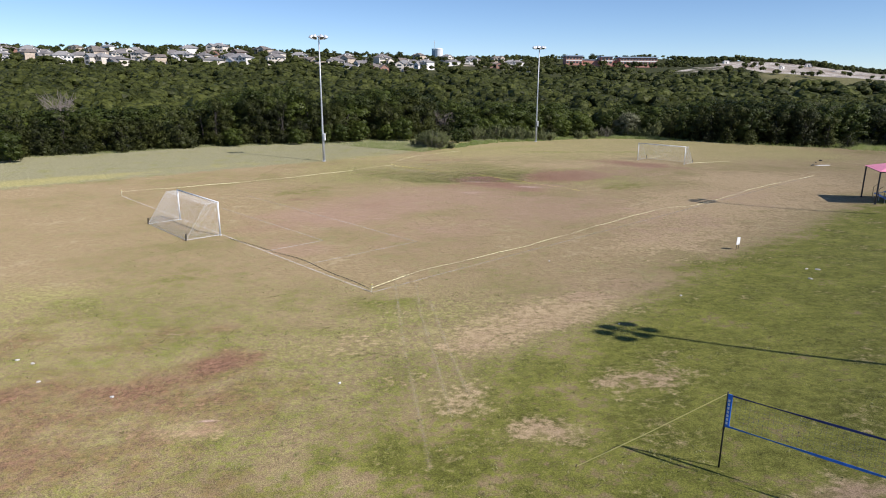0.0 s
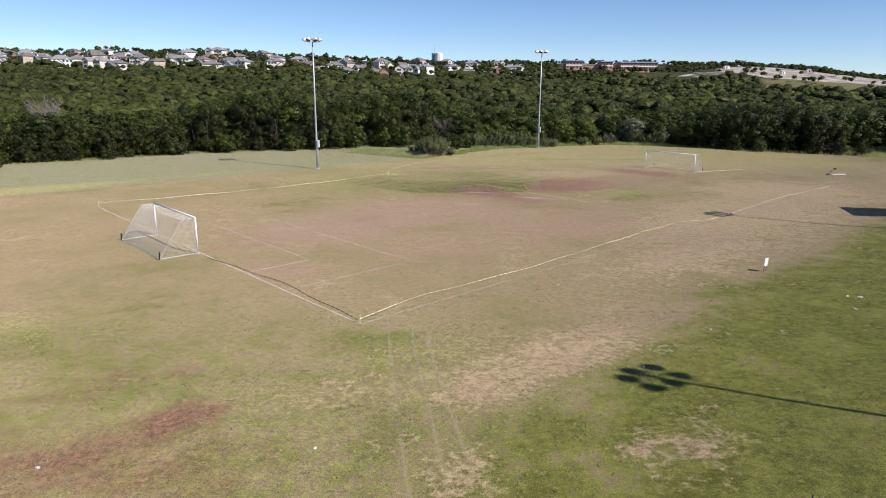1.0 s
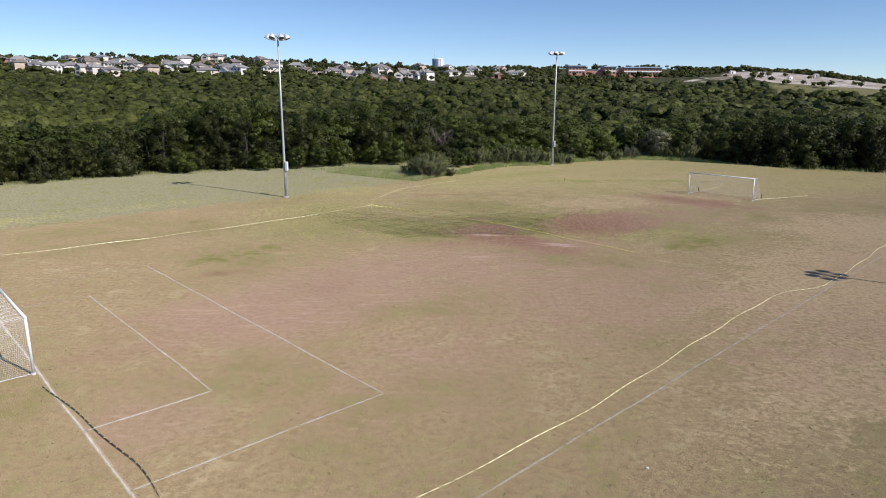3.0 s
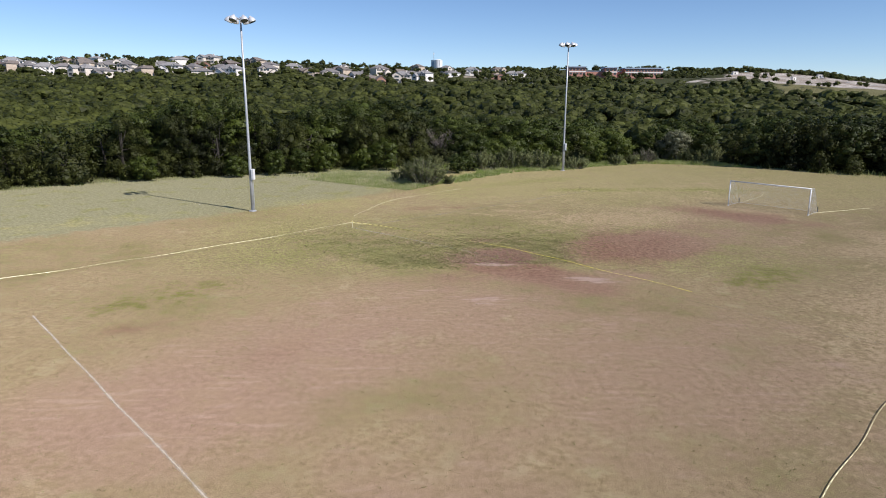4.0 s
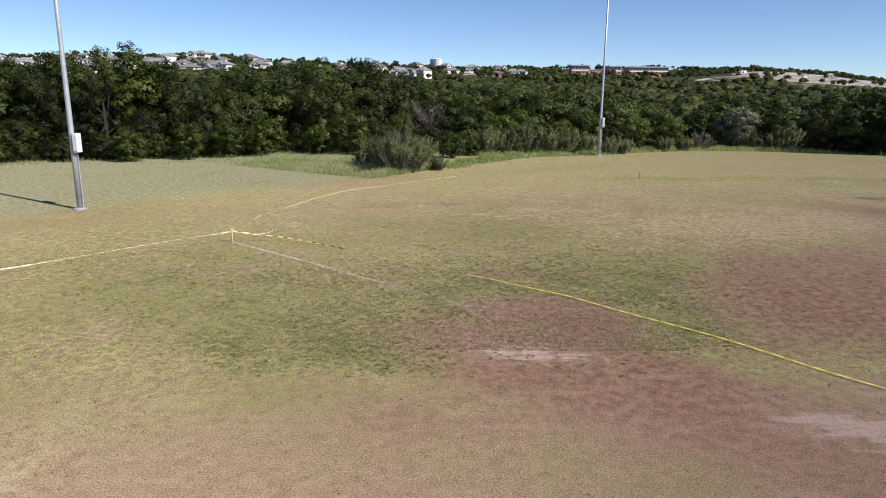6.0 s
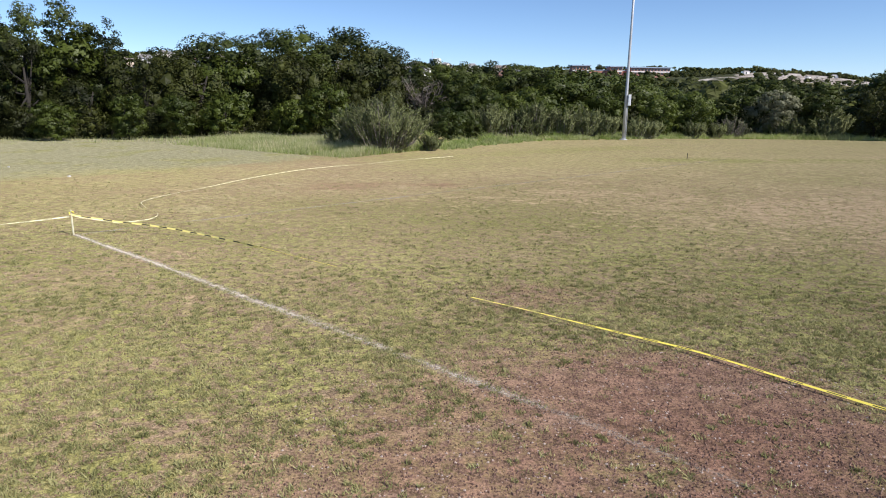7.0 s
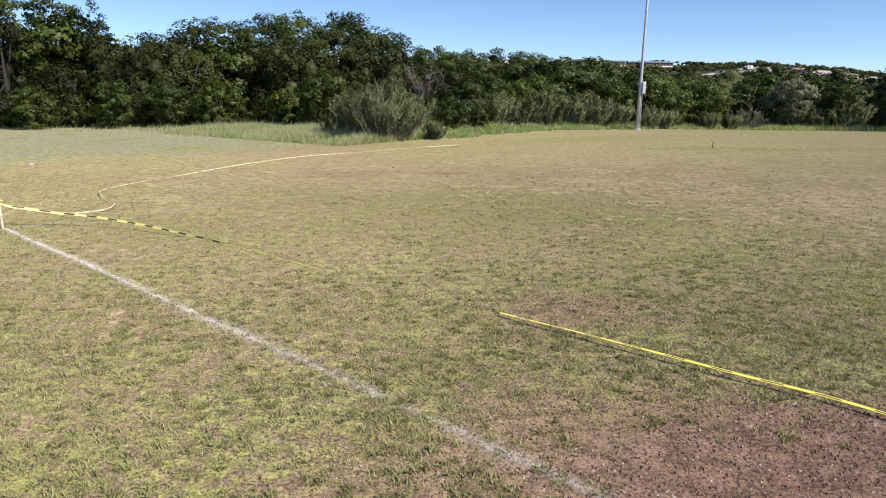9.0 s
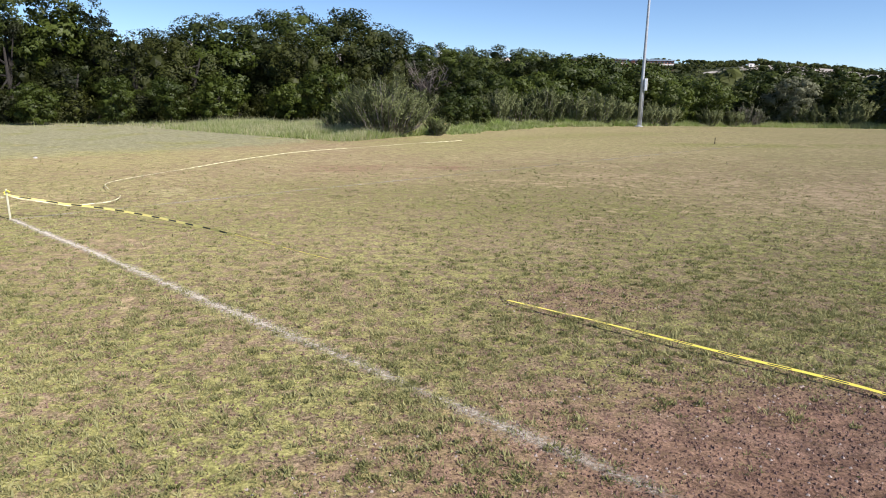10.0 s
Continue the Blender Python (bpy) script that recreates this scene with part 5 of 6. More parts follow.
# the gappy tall oaks over the junipers
for x, back, h in ((-36.0, 6.0, 8.8), (-32.6, 4.8, 9.6), (-30.2, 4.6, 10.4), (-28.0, 5.2, 11.0), (-25.4, 4.6, 9.6), (-33.8, 8.0, 10.0)):
    k = rt.choice(AIRY)
    plant(k, x, float(np.interp(x, EDGE_X, EDGE_Y)) + back, h / crown_top(k), rt.uniform(0, 6.28))
for p in along_edge(0.6, 4.0, 0.4):
    x, y = p.x + rt.uniform(-0.9, 0.9), p.y + rt.uniform(-0.7, 0.9)
    if not -84 < x < 104 or 76 < x < 84:
        continue
    if x < -6 or x > 47:
        plant(rt.choice(JUN_LOW), x, y, rt.uniform(0.8, 1.4), rt.uniform(0, 6.28), 0.9)
    else:
        plant(rt.choice([SAGE[1], SAGE[2], JUN_LOW[1], SAGE[0]]), x, y, rt.uniform(0.4, 0.7), rt.uniform(0, 6.28), 0.9)
# the big brush that stands out from the edge, and the shrubs towards the pole
plant(BRUSH, -1.5, 108.2, 1.0, 0.6)
for x, y, k, s in [(-4.6, 110.4, SAGE[2], 0.62), (1.6, 109.4, SAGE[1], 0.5), (2.8, 120.5, ELM[1], 0.75), (4.8, 123.0, ELM[1], 0.6), (6.4, 123.6, SAGE[0], 1.05), (8.6, 124.4, SAGE[2], 1.0), (10.8, 125.4, SAGE[0], 1.1),
                   (13.2, 125.8, SAGE[2], 1.1), (15.4, 126.2, SAGE[0], 1.0), (17.4, 127.0, SAGE[1], 1.0), (20.0, 126.6, SAGE[2], 0.78), (21.6, 127.4, SAGE[1], 0.8), (29.2, 136.6, SAGE[1], 0.85), (33, 140, SAGE[1], 0.8),
                   (30.4, 141.0, ELM[0], 1.12), (26.0, 138.0, ELM[0], 1.0), (36.5, 144.0, PALE, 1.0), (42.0, 145.0, SILVER, 1.05), (46.4, 143.0, ELM[0], 1.05)]:
    plant(k, x, y, s, x * 1.7)
plant(DEADT[0], -69.8, 118, 1.2, 0.4, 1.22)
for x, y, k, f in [(-15.6, 121.2, ELM[1], 1.0), (-18.6, 119.4, ELM[0], 0.75), (-21.5, 117.0, ELM[0], 0.75), (-7.2, 123.6, ELM[0], 1.0), (-10.5, 123.6, ELM[1], 0.9), (-26.0, 114.8, ELM[1], 0.8), (-36.0, 110.6, ELM[1], 0.9), (8.5, 128.5, ELM[0], 0.9)]:
    plant(k, x, y, f, x)
plant(DEADT[0], 0.6, 134.5, 0.95, 1.9)
plant(ELM[0], -58.8, 86.0, 0.95, 0.3)
plant(JUN[1], -60.8, 88.5, 0.8, 0.9)
for k in MASTERS:
    for o in list(k.children) + [k]:
        bpy.data.objects.remove(o, do_unlink=True)


# ---- woods beyond ----
def finer(v, f):
    """The ball of directions with every face cut into four."""
    t = v[f]
    m = unit((t + np.roll(t, -1, 1)) / 2)
    return np.concatenate([np.stack([t[:, 0], m[:, 0], m[:, 2]], 1), np.stack([m[:, 0], t[:, 1], m[:, 1]], 1),
                           np.stack([m[:, 2], m[:, 1], t[:, 2]], 1), m])


BALL_20 = ICO_V[ICO_F]
BALL_80 = finer(ICO_V, ICO_F)
BALL_320 = finer(BALL_80.reshape(-1, 3), np.arange(240).reshape(-1, 3))


def woodland(name, label, spots, ball, per, size, rlo, rhi, seed, squash=0.8):
    """Many crowns in one mesh: lumpy shells of broad leaf sprays with smaller ones standing out of them."""
    rng = np.random.default_rng(seed)
    n = len(spots)
    r = rng.uniform(rlo, rhi, n) * np.where(spots[:, 1] < 160, 0.9, 1.0)
    hh = r * np.where(spots[:, 1] < 330, rng.uniform(0.8, 1.25, n), np.where(spots[:, 1] > 640, rng.uniform(0.7, 1.5, n), rng.uniform(0.35, 0.8, n)))
    tint = np.clip(rng.normal(0.34, 0.18, n) + 0.20 * np.sin(spots[:, 0] * 0.043 + 1.2 * np.sin(spots[:, 1] * 0.02)) * np.sin(spots[:, 1] * 0.052), 0, 1)
    tint = np.clip(tint + 0.16 * (spots[:, 0] < -15) * (spots[:, 1] < 300), 0, 0.85)
    tint = np.clip(tint - 0.10 * np.clip((spots[:, 1] - 240) / 120, 0, 1) * (spots[:, 1] < 640) - 0.12 * (spots[:, 1] >= 640), 0, 1)
    lobes = unit(rng.normal(size=(n, 7, 3)) * [1, 1, 0.8] + [0, 0, 0.25]) * rng.uniform(0.45, 0.66, (n, 7, 1))
    lr = rng.uniform(0.36, 0.5, (n, 7))

    def reach(d):
        """How far each crown's lumps reach along the directions d (n x m x 3), and the lump met."""
        dc = np.einsum("nmk,njk->nmj", d, lobes)
        disc = dc ** 2 - (lobes ** 2).sum(-1)[:, None, :] + lr[:, None, :] ** 2
        far = np.where(disc > 0, dc + np.sqrt(np.maximum(disc, 0)), 0.0)
        pick = far.argmax(-1)
        return np.maximum(far.max(-1), 0.46), np.take_along_axis(lobes, pick[..., None].repeat(3, -1), 1)
    grow = np.array([1, 1, squash])
    turn = rng.uniform(0, 6.283, n)
    c, sn = np.cos(turn)[:, None], np.sin(turn)[:, None]
    flat = ball.reshape(-1, 3)
    d = np.stack([c * flat[:, 0] - sn * flat[:, 1], sn * flat[:, 0] + c * flat[:, 1], np.broadcast_to(flat[:, 2], (n, len(flat)))], -1)
    far, lump = reach(d)
    far = far * rng.uniform(0.975, 1.025, far.shape)
    v = (d * far[..., None]).reshape(n, -1, 3, 3)
    mid = v.mean(2, keepdims=True)
    v = mid * rng.uniform(0.985, 1.015, mid.shape[:3] + (1,)) + (v - mid) * 1.06
    bow = unit(unit(mid[:, :, 0] - lump.reshape(n, -1, 3, 3).mean(2)) + 0.45 * unit(mid[:, :, 0]))
    shell = (v * r[:, None, None, None] * grow).reshape(n, -1, 3, 3) + (spots + np.stack([0 * hh, 0 * hh, hh], 1))[:, None, None, :]
    d2 = unit(rng.normal(size=(n, per, 3)) + [0, 0, 0.35])
    far2, lump2 = reach(d2)
    at = d2 * far2[..., None] * rng.uniform(0.99, 1.09, (n, per, 1))
    bow2 = unit(unit(at - lump2) + 0.45 * d2)
    at = at * r[:, None, None] * grow + (spots + np.stack([0 * hh, 0 * hh, hh], 1))[:, None, :]
    leaves = leaf_quads(rng, at.reshape(-1, 3), bow2.reshape(-1, 3), size, 0.3, 0.75)
    q = np.concatenate([shell.reshape(-1, 3, 3), leaves])
    bow = np.concatenate([bow.reshape(-1, 3), bow2.reshape(-1, 3)])
    t = np.concatenate([np.repeat(tint, len(ball)), np.repeat(tint, per)])
    t = np.clip(t + rng.normal(0, 0.11, len(t)), 0, 1)
    bow = unit(0.75 * bow + [0, 0, 0.26] + 0.22 * rng.normal(size=bow.shape))
    ob = new(name, quads_mesh(name, q, M_WOODS, t, bow))
    return tagged(ob, label, "woods", kind="stuff")


def scatter(seed, count, ylo, yhi, reject):
    rng = np.random.default_rng(seed)
    out = np.zeros((0, 3))
    while len(out) < count:
        u = rng.uniform(0, 1, count * 3)
        y = np.sqrt(ylo ** 2 + u * (yhi ** 2 - ylo ** 2))
        x = rng.uniform(-0.80, 0.80, count * 3) * (y + 30)
        ok = ~reject(x, y)
        p = np.stack([x[ok], y[ok], height(x[ok], y[ok])], 1)
        out = np.concatenate([out, p])
    return out[:count]


def open_ground(x, y):
    s = x / np.maximum(y, 60)
    low = np.interp(s, [0.40, 0.45, 0.49, 0.56, 0.7], [905, 800, 722, 735, 742])
    meadow = (s > 0.478) & (y > 490) & (y <= low)
    pit = (s > 0.41) & (y > low) & (y < 975)
    return meadow | pit


def clear_near(x, y):
    gap = EDGE_GAP(x, y)
    return (gap > -13) | ((x + 71.5) ** 2 + (y - 118) ** 2 < 130) | ((x < -45) & (gap > -30)) | ((np.abs(x / y + 0.605) < 0.05) & (y < 119))


def bare_ridge(x, y):
    s = x / y
    return ((open_ground(x, y) | (s > 0.28) & (s < 0.45) & (y > 690) & (y < 870)) & (np.sin(x * 0.05 + y * 0.03) < 0.94)) | ((np.abs(s - 0.255) < 0.08) & (y > 945) & (y < 1020)) | ((y < 1000) & (s < 0.12) & (np.sin(x * 0.23) * np.sin(y * 0.11) > 0.3))


woodland("near_woods", "mixed oak and juniper woods rolling away below the field", scatter(5, 760, 100, 255, clear_near), BALL_320, 150, 0.30, 2.7, 5.2, 11, 0.80)
woodland("middle_woods", "green oak woods stepping down into the valley", scatter(15, 900, 245, 345, clear_near), BALL_80, 110, 0.46, 2.8, 5.6, 16, 0.72)
woodland("valley_woods", "dense green woods filling the valley floor", scatter(6, 3600, 330, 650, open_ground), BALL_80, 14, 0.7, 3.0, 6.4, 12, 0.62)
woodland("hillside_woods", "scattered dark trees between houses on the ridge", scatter(7, 3000, 630, 1180, bare_ridge), BALL_20, 28, 1.1, 2.4, 4.4, 13, 0.7)
woodland("ridge_woods", "line of dark trees along the top of the ridge", scatter(9, 520, 985, 1130, lambda x, y: (x / y < 0.03) | (np.abs(x / y - 0.255) < 0.085)), BALL_80, 26, 0.9, 2.6, 4.6, 17, 0.8)
woodland("yard_trees", "dark garden trees between the houses on the ridge", scatter(8, 620, 655, 930, lambda x, y: (x / y > 0.16)), BALL_80, 24, 0.7, 1.8, 3.6, 14)


# ---- tall grass along the trees, tufts on the turf ----
def blades(name, label, at, tall, wide, tint, material, seed, lean=0.35):
    rng = np.random.default_rng(seed)
    n = len(at)
    a = rng.uniform(0, 2 * math.pi, n)
    side = np.stack([np.cos(a), np.sin(a), np.zeros(n)], 1) * (wide * rng.uniform(0.6, 1.3, n))[:, None]
    up = np.stack([rng.normal(0, lean, n), rng.normal(0, lean, n), np.ones(n)], 1) * (tall * rng.uniform(0.55, 1.2, n))[:, None]
    bend = np.stack([rng.normal(0, 0.3, n), rng.normal(0, 0.3, n), np.zeros(n)], 1) * (np.asarray(tall) * np.ones(n))[:, None]
    q = np.stack([at - side, at + side, at + up + bend], 1)
    ob = new(name, quads_mesh(name, q, material, np.clip(tint, 0, 1)))
    return tagged(ob, label, "grass", kind="stuff")


rg = np.random.default_rng(91)
gx = rg.uniform(-75, 95, 340000)
gap = rg.uniform(-4.0, 7.0, 340000)
gy = np.interp(gx, EDGE_X, EDGE_Y) - gap
patch_n = 0.5 + 0.5 * np.sin(gx * 0.9 + np.sin(gy * 0.7)) * np.sin(gy * 0.8 + 1.1)
stand = np.exp(-((gx + 8) / 8.0) ** 2 - ((gy - 113.5) / 5.0) ** 2)
keep = rg.uniform(0, 1, 340000) < np.clip(np.where((gx > 1) & (gx < 47) | (gx > 72) & (gx < 90), 0.9, np.where(gx < -15, 0.16, np.where(gx > 1, 0.05, 0.4))) * np.exp(-np.maximum(gap - 1.2, 0) / 1.1) * (0.35 + 0.65 * patch_n) + 0.9 * stand, 0, 1)
gx, gy, stand = gx[keep], gy[keep], stand[keep]
wave = 0.5 + 0.5 * np.sin(gx * 1.3 + 2 * np.sin(gy * 0.9)) * np.sin(gy * 1.1 + 0.7 * gx)
tall = 0.22 + 0.56 * (gx > 1) * (0.25 + 0.75 * wave) + 0.62 * stand * (0.35 + 0.65 * wave) + 0.16 * rg.uniform(0, 1, len(gx)) ** 2
tint = np.where(stand > 0.3, rg.normal(0.26, 0.2, len(gx)), np.where(gx > 1, rg.normal(0.16, 0.18, len(gx)), rg.normal(0.34, 0.22, len(gx))))
blades("tall_grass", "tall pale grass and weeds in front of the trees", np.stack([gx, gy, height(gx, gy)], 1), tall, np.where(gx > 1, 0.026, 0.016), tint, M_TALL, 92, 0.3)
sa, sd = rg.uniform(0, 19, 120000), rg.uniform(0, 11, 120000)
sx, sy = -3.4 - 0.832 * sa + 0.555 * sd, 102.9 + 0.555 * sa + 0.832 * sd
wave = 0.5 + 0.5 * np.sin(sx * 1.1 + 2 * np.sin(sy * 0.8)) * np.sin(sy * 0.9 + 0.6 * sx)
ok = rg.uniform(0, 1, len(sx)) < sstep(sd, 0.0, 1.6) * (1 - sstep(sd, 6, 11)) * (1 - sstep(sa, 7, 19)) * (0.45 + 0.55 * wave)
sx, sy, wave, sd = sx[ok], sy[ok], wave[ok], sd[ok]
ripe = rg.uniform(0, 1, len(sx)) < 0.36
blades("meadow_grass", "bright green tall grass with pale seed heads", np.stack([sx, sy, height(sx, sy)], 1), np.where(ripe, 0.82, 0.6) * (0.5 + 0.5 * wave) * (0.45 + 0.55 * sstep(sd, 0, 4)), np.where(ripe, 0.012, 0.02),
       np.clip(np.where(ripe, rg.normal(0.85, 0.12, len(sx)), rg.normal(0.09, 0.12, len(sx))), 0, 1), M_TALL, 93, 0.22)


FRINGE = [(1.2, 109.8), (4.4, 113.8), (7.8, 119.2), (11, 122.5), (15, 123.8), (19.4, 125.6), (23, 131.5), (28, 136), (36, 142), (44, 139.5), (50, 130)]
fk = rg.uniform(0, len(FRINGE) - 1.001, 3400)
fi = fk.astype(int)
fp = np.array(FRINGE)
fx = fp[fi, 0] + (fp[fi + 1, 0] - fp[fi, 0]) * (fk - fi) + rg.normal(0, 0.5, len(fk))
fd = rg.uniform(0, 2.6, len(fk)) ** 1.2
fy = fp[fi, 1] + (fp[fi + 1, 1] - fp[fi, 1]) * (fk - fi) + fd - 0.3
swell = 0.5 + 0.5 * np.sin(fx * 1.7 + np.sin(fy * 0.8)) * np.sin(fx * 0.6 + 1.0)
ok = rg.uniform(0, 1, len(fx)) < 0.25 + 0.75 * swell
fx, fy, fd, swell = fx[ok], fy[ok], fd[ok], swell[ok]
m = 11
ba, br = rg.uniform(0, 6.283, len(fx) * m), 0.22 * np.sqrt(rg.uniform(0, 1, len(fx) * m))
bx, by = np.repeat(fx, m) + br * np.cos(ba), np.repeat(fy, m) + br * np.sin(ba)
blades("weed_fringe", "bright green leafy weeds at the foot of the shrubs", np.stack([bx, by, height(bx, by) - 0.02], 1), np.repeat((0.22 + 0.34 * swell) * (0.6 + 0.3 * fd), m), 0.045,
       np.repeat(np.clip(rg.normal(0.14, 0.16, len(fx)), 0, 0.8), m), M_TALL, 90, 0.45)


# tufts on the turf that the camera comes down over
def wedge(n, lo, hi, power):
    """Places on the pitch below the camera's last stand, nearer ones more."""
    y = lo + (hi - lo) * rg.uniform(0, 1, n) ** power
    x = rg.uniform(-1, 1, n)
    keep = rg.uniform(0, 1, n) < 1 - 0.94 * sstep(np.abs(x), 0.62, 1.0)
    return (1.8 + (1.1 * (y - 67.0) + 2.5) * x)[keep], y[keep]


def clumps(name, label, x, y, per, radius, tall, wide, hue, seed, material=None):
    n = len(x)
    r = radius * rg.uniform(0.5, 1.4, n)
    a, d = rg.uniform(0, 6.283, n * per), np.sqrt(rg.uniform(0, 1, n * per))
    bx = np.repeat(x, per) + np.repeat(r, per) * d * np.cos(a) * 1.3
    by = np.repeat(y, per) + np.repeat(r, per) * d * np.sin(a)
    th = tall * np.repeat(rg.uniform(0.6, 1.3, n), per) * (1.15 - 0.6 * d)
    bt = np.repeat(hue, per) + rg.normal(0, 0.10, n * per)
    return blades(name, label, np.stack([bx, by, height(bx, by) - 0.004], 1), th, wide, bt, material or M_BLADE, seed, 0.6)


def growth(x, y):
    """How well grass grows on the pitch here, 0 to 1."""
    return 1 - 0.95 * np.clip(1.5 * np.maximum(bumps(x, y, RED_SOIL), 0.8 * bumps(x, y, PALE_SOIL)) - 0.1, 0, 1)


tx, ty = wedge(120000, 69.5, 99, 1.25)
patchy = np.sin(tx * 0.55 + 2 * np.sin(ty * 0.23)) * np.sin(ty * 0.47 + 1.0)
keep = rg.uniform(0, 1, len(tx)) < np.clip(0.55 + 0.3 * np.sin(tx * 1.9 + np.sin(ty * 1.3)) * np.sin(ty * 2.1), 0.1, 1) * np.maximum(growth(tx, ty), 0.06) * (0.60 + 0.42 * sstep(tx, 0, 5)) * (1 - 0.3 * sstep(tx, 9, 16)) * (1 - 0.4 * sstep(ty, 78, 84)) * (1 - sstep(ty, 85, 99)) * sstep(ty, 69, 71.5)
tx, ty, patchy = tx[keep], ty[keep], patchy[keep]
hue = np.clip(rg.normal(0.42, 0.30, len(tx)) - 0.3 * bumps(tx, ty, GREEN_FAR) + 0.12 * (ty > 79.5) - 0.08 * patchy + 0.26 * sstep(-tx, -4, 3) + 0.12 * sstep(tx, 5, 9), 0.0, 0.95)
near = ty + rg.normal(0, 1.6, len(ty)) < 79.5
clumps("turf_tufts", "small olive and yellow-green tufts growing on the pitch", tx[near], ty[near], 26, 0.054, 0.052, 0.0080, hue[near], 94, M_TUFT)
clumps("far_tufts", "olive tufts scattered on the farther turf", tx[~near], ty[~near], 6, 0.060, 0.046, 0.0140, hue[~near], 99, M_TUFT)
tx, ty = rg.uniform(-7, 10, 11000), rg.uniform(71.3, 81, 11000)
keep = rg.uniform(0, 1, len(tx)) < np.maximum(growth(tx, ty), 0.06) * (0.35 + 0.65 * (np.sin(tx * 2.3 + np.sin(ty * 3.1)) * np.sin(ty * 2.7 + tx) > -0.25)) * (1 - sstep(ty, 75.5, 80)) * (1 - sstep(np.abs(tx - 1.5), 3.5, 8.5))
tx, ty = tx[keep], ty[keep]
clumps("broad_tufts", "broad yellow-green tufts among the worn turf", tx, ty, 24, 0.085, 0.045, 0.0055, np.clip(rg.normal(0.60, 0.2, len(tx)) - 0.2 * sstep(tx, 1, 5), 0.0, 0.95), 97, M_TUFT)
tx, ty = wedge(50000, 69.5, 88, 1.4)
keep = rg.uniform(0, 1, len(tx)) < growth(tx, ty) * (1 - sstep(ty, 78, 88)) * sstep(ty, 69, 73)
tx, ty = tx[keep], ty[keep]
clumps("thatch", "flattened straw-coloured thatch between the tufts", tx, ty, 3, 0.04, 0.016, 0.006, np.clip(rg.normal(0.66, 0.16, len(tx)), 0, 1), 95)
tx, ty = rg.uniform(-22, 28, 26000), rg.uniform(34, 84, 26000)
keep = rg.uniform(0, 1, len(tx)) < 0.8 * growth(tx, ty)
tx, ty = tx[keep], ty[keep]
clumps("sparse_tufts", "sparse low tufts scattered over the worn pitch", tx, ty, 5, 0.09, 0.042, 0.015, np.clip(rg.normal(0.40, 0.22, len(tx)), 0, 1), 96, M_TUFT)

tx, ty = rg.uniform(-20, 24, 15000), 11 + 27 * rg.uniform(0, 1, 15000)
keep = rg.uniform(0, 1, len(tx)) < np.clip(0.35 + 0.5 * np.sin(tx * 0.8 + np.sin(ty * 0.7)) * np.sin(ty * 1.1 + 0.4 * tx), 0.05, 1) * growth(tx, ty) * (1 - sstep(ty, 26, 38)) * (np.abs(tx + 0.5) < 0.75 * (ty + 3))
tx, ty = tx[keep], ty[keep]
clumps("rough_tufts", "low olive tufts on the rough turf beside the pitch", tx, ty, 9, 0.13, 0.055, 0.018, np.clip(rg.normal(0.40, 0.2, len(tx)) - 0.16 * sstep(tx, 6, 12), 0.0, 0.95), 98, M_TUFT)


def clods(name, label, n, seed, least, most, material):
    """Crumbs of soil, small ones more."""
    rng = np.random.default_rng(seed)
    y = 71.0 + 7.5 * rng.uniform(0, 1, n) ** 1.2
    x = 3.4 + 6.0 * rng.uniform(-1, 1, n)
    ok = rng.uniform(0, 1, n) < np.maximum(1.0 - growth(x, y), 0.12)
    x, y = x[ok], y[ok]
    n = len(x)
    s = least + (most - least) * rng.uniform(0, 1, n) ** 2.4
    a = rng.uniform(0, 6.283, n)
    ring = [np.stack([x + s * rng.uniform(0.7, 1.3, n) * np.cos(a + k * 2.094), y + s * rng.uniform(0.7, 1.3, n) * np.sin(a + k * 2.094), np.full(n, -0.003)], 1) for k in range(3)]
    top = np.stack([x, y, s * rng.uniform(0.7, 1.3, n)], 1)
    q = np.concatenate([np.stack([ring[k], ring[(k + 1) % 3], top], 1) for k in range(3)])
    ob = new(name, quads_mesh(name, q, material))
    return tagged(ob, label, "soil", kind="stuff")


clods("soil_crumbs", "crumbs of dry red soil on the bare ground", 130000, 56, 0.005, 0.019, M_CRUMB)
clods("dry_clods", "paler dried clods strewn over the red soil", 30000, 57, 0.004, 0.014, M_CLOD)


# ---- pebbles on the bare soil ----
def pebbles():
    rng = np.random.default_rng(55)
    n = 3200
    x, y = rng.uniform(-2, 10, n), rng.uniform(70.5, 78, n)
    ok = bumps(x, y, RED_SOIL) > 0.35
    b = Build()
    for px, py in zip(x[ok], y[ok]):
        s = rng.uniform(0.006, 0.018)
        a = rng.uniform(0, 6.28)
        c, d = math.cos(a) * s, math.sin(a) * s
        b.add([(px + c, py + d, 0.0), (px - d, py + c, 0.0), (px - c, py - d, 0.0), (px + d, py - c, 0.0), (px + 0.2 * c, py, s * 0.8)], [(0, 1, 4), (1, 2, 4), (2, 3, 4), (3, 0, 4)])
    ob = part("pebbles", b, M_STONE)
    return tagged(ob, "pale pebbles strewn on the bare red soil", "pebbles", kind="stuff")


pebbles()


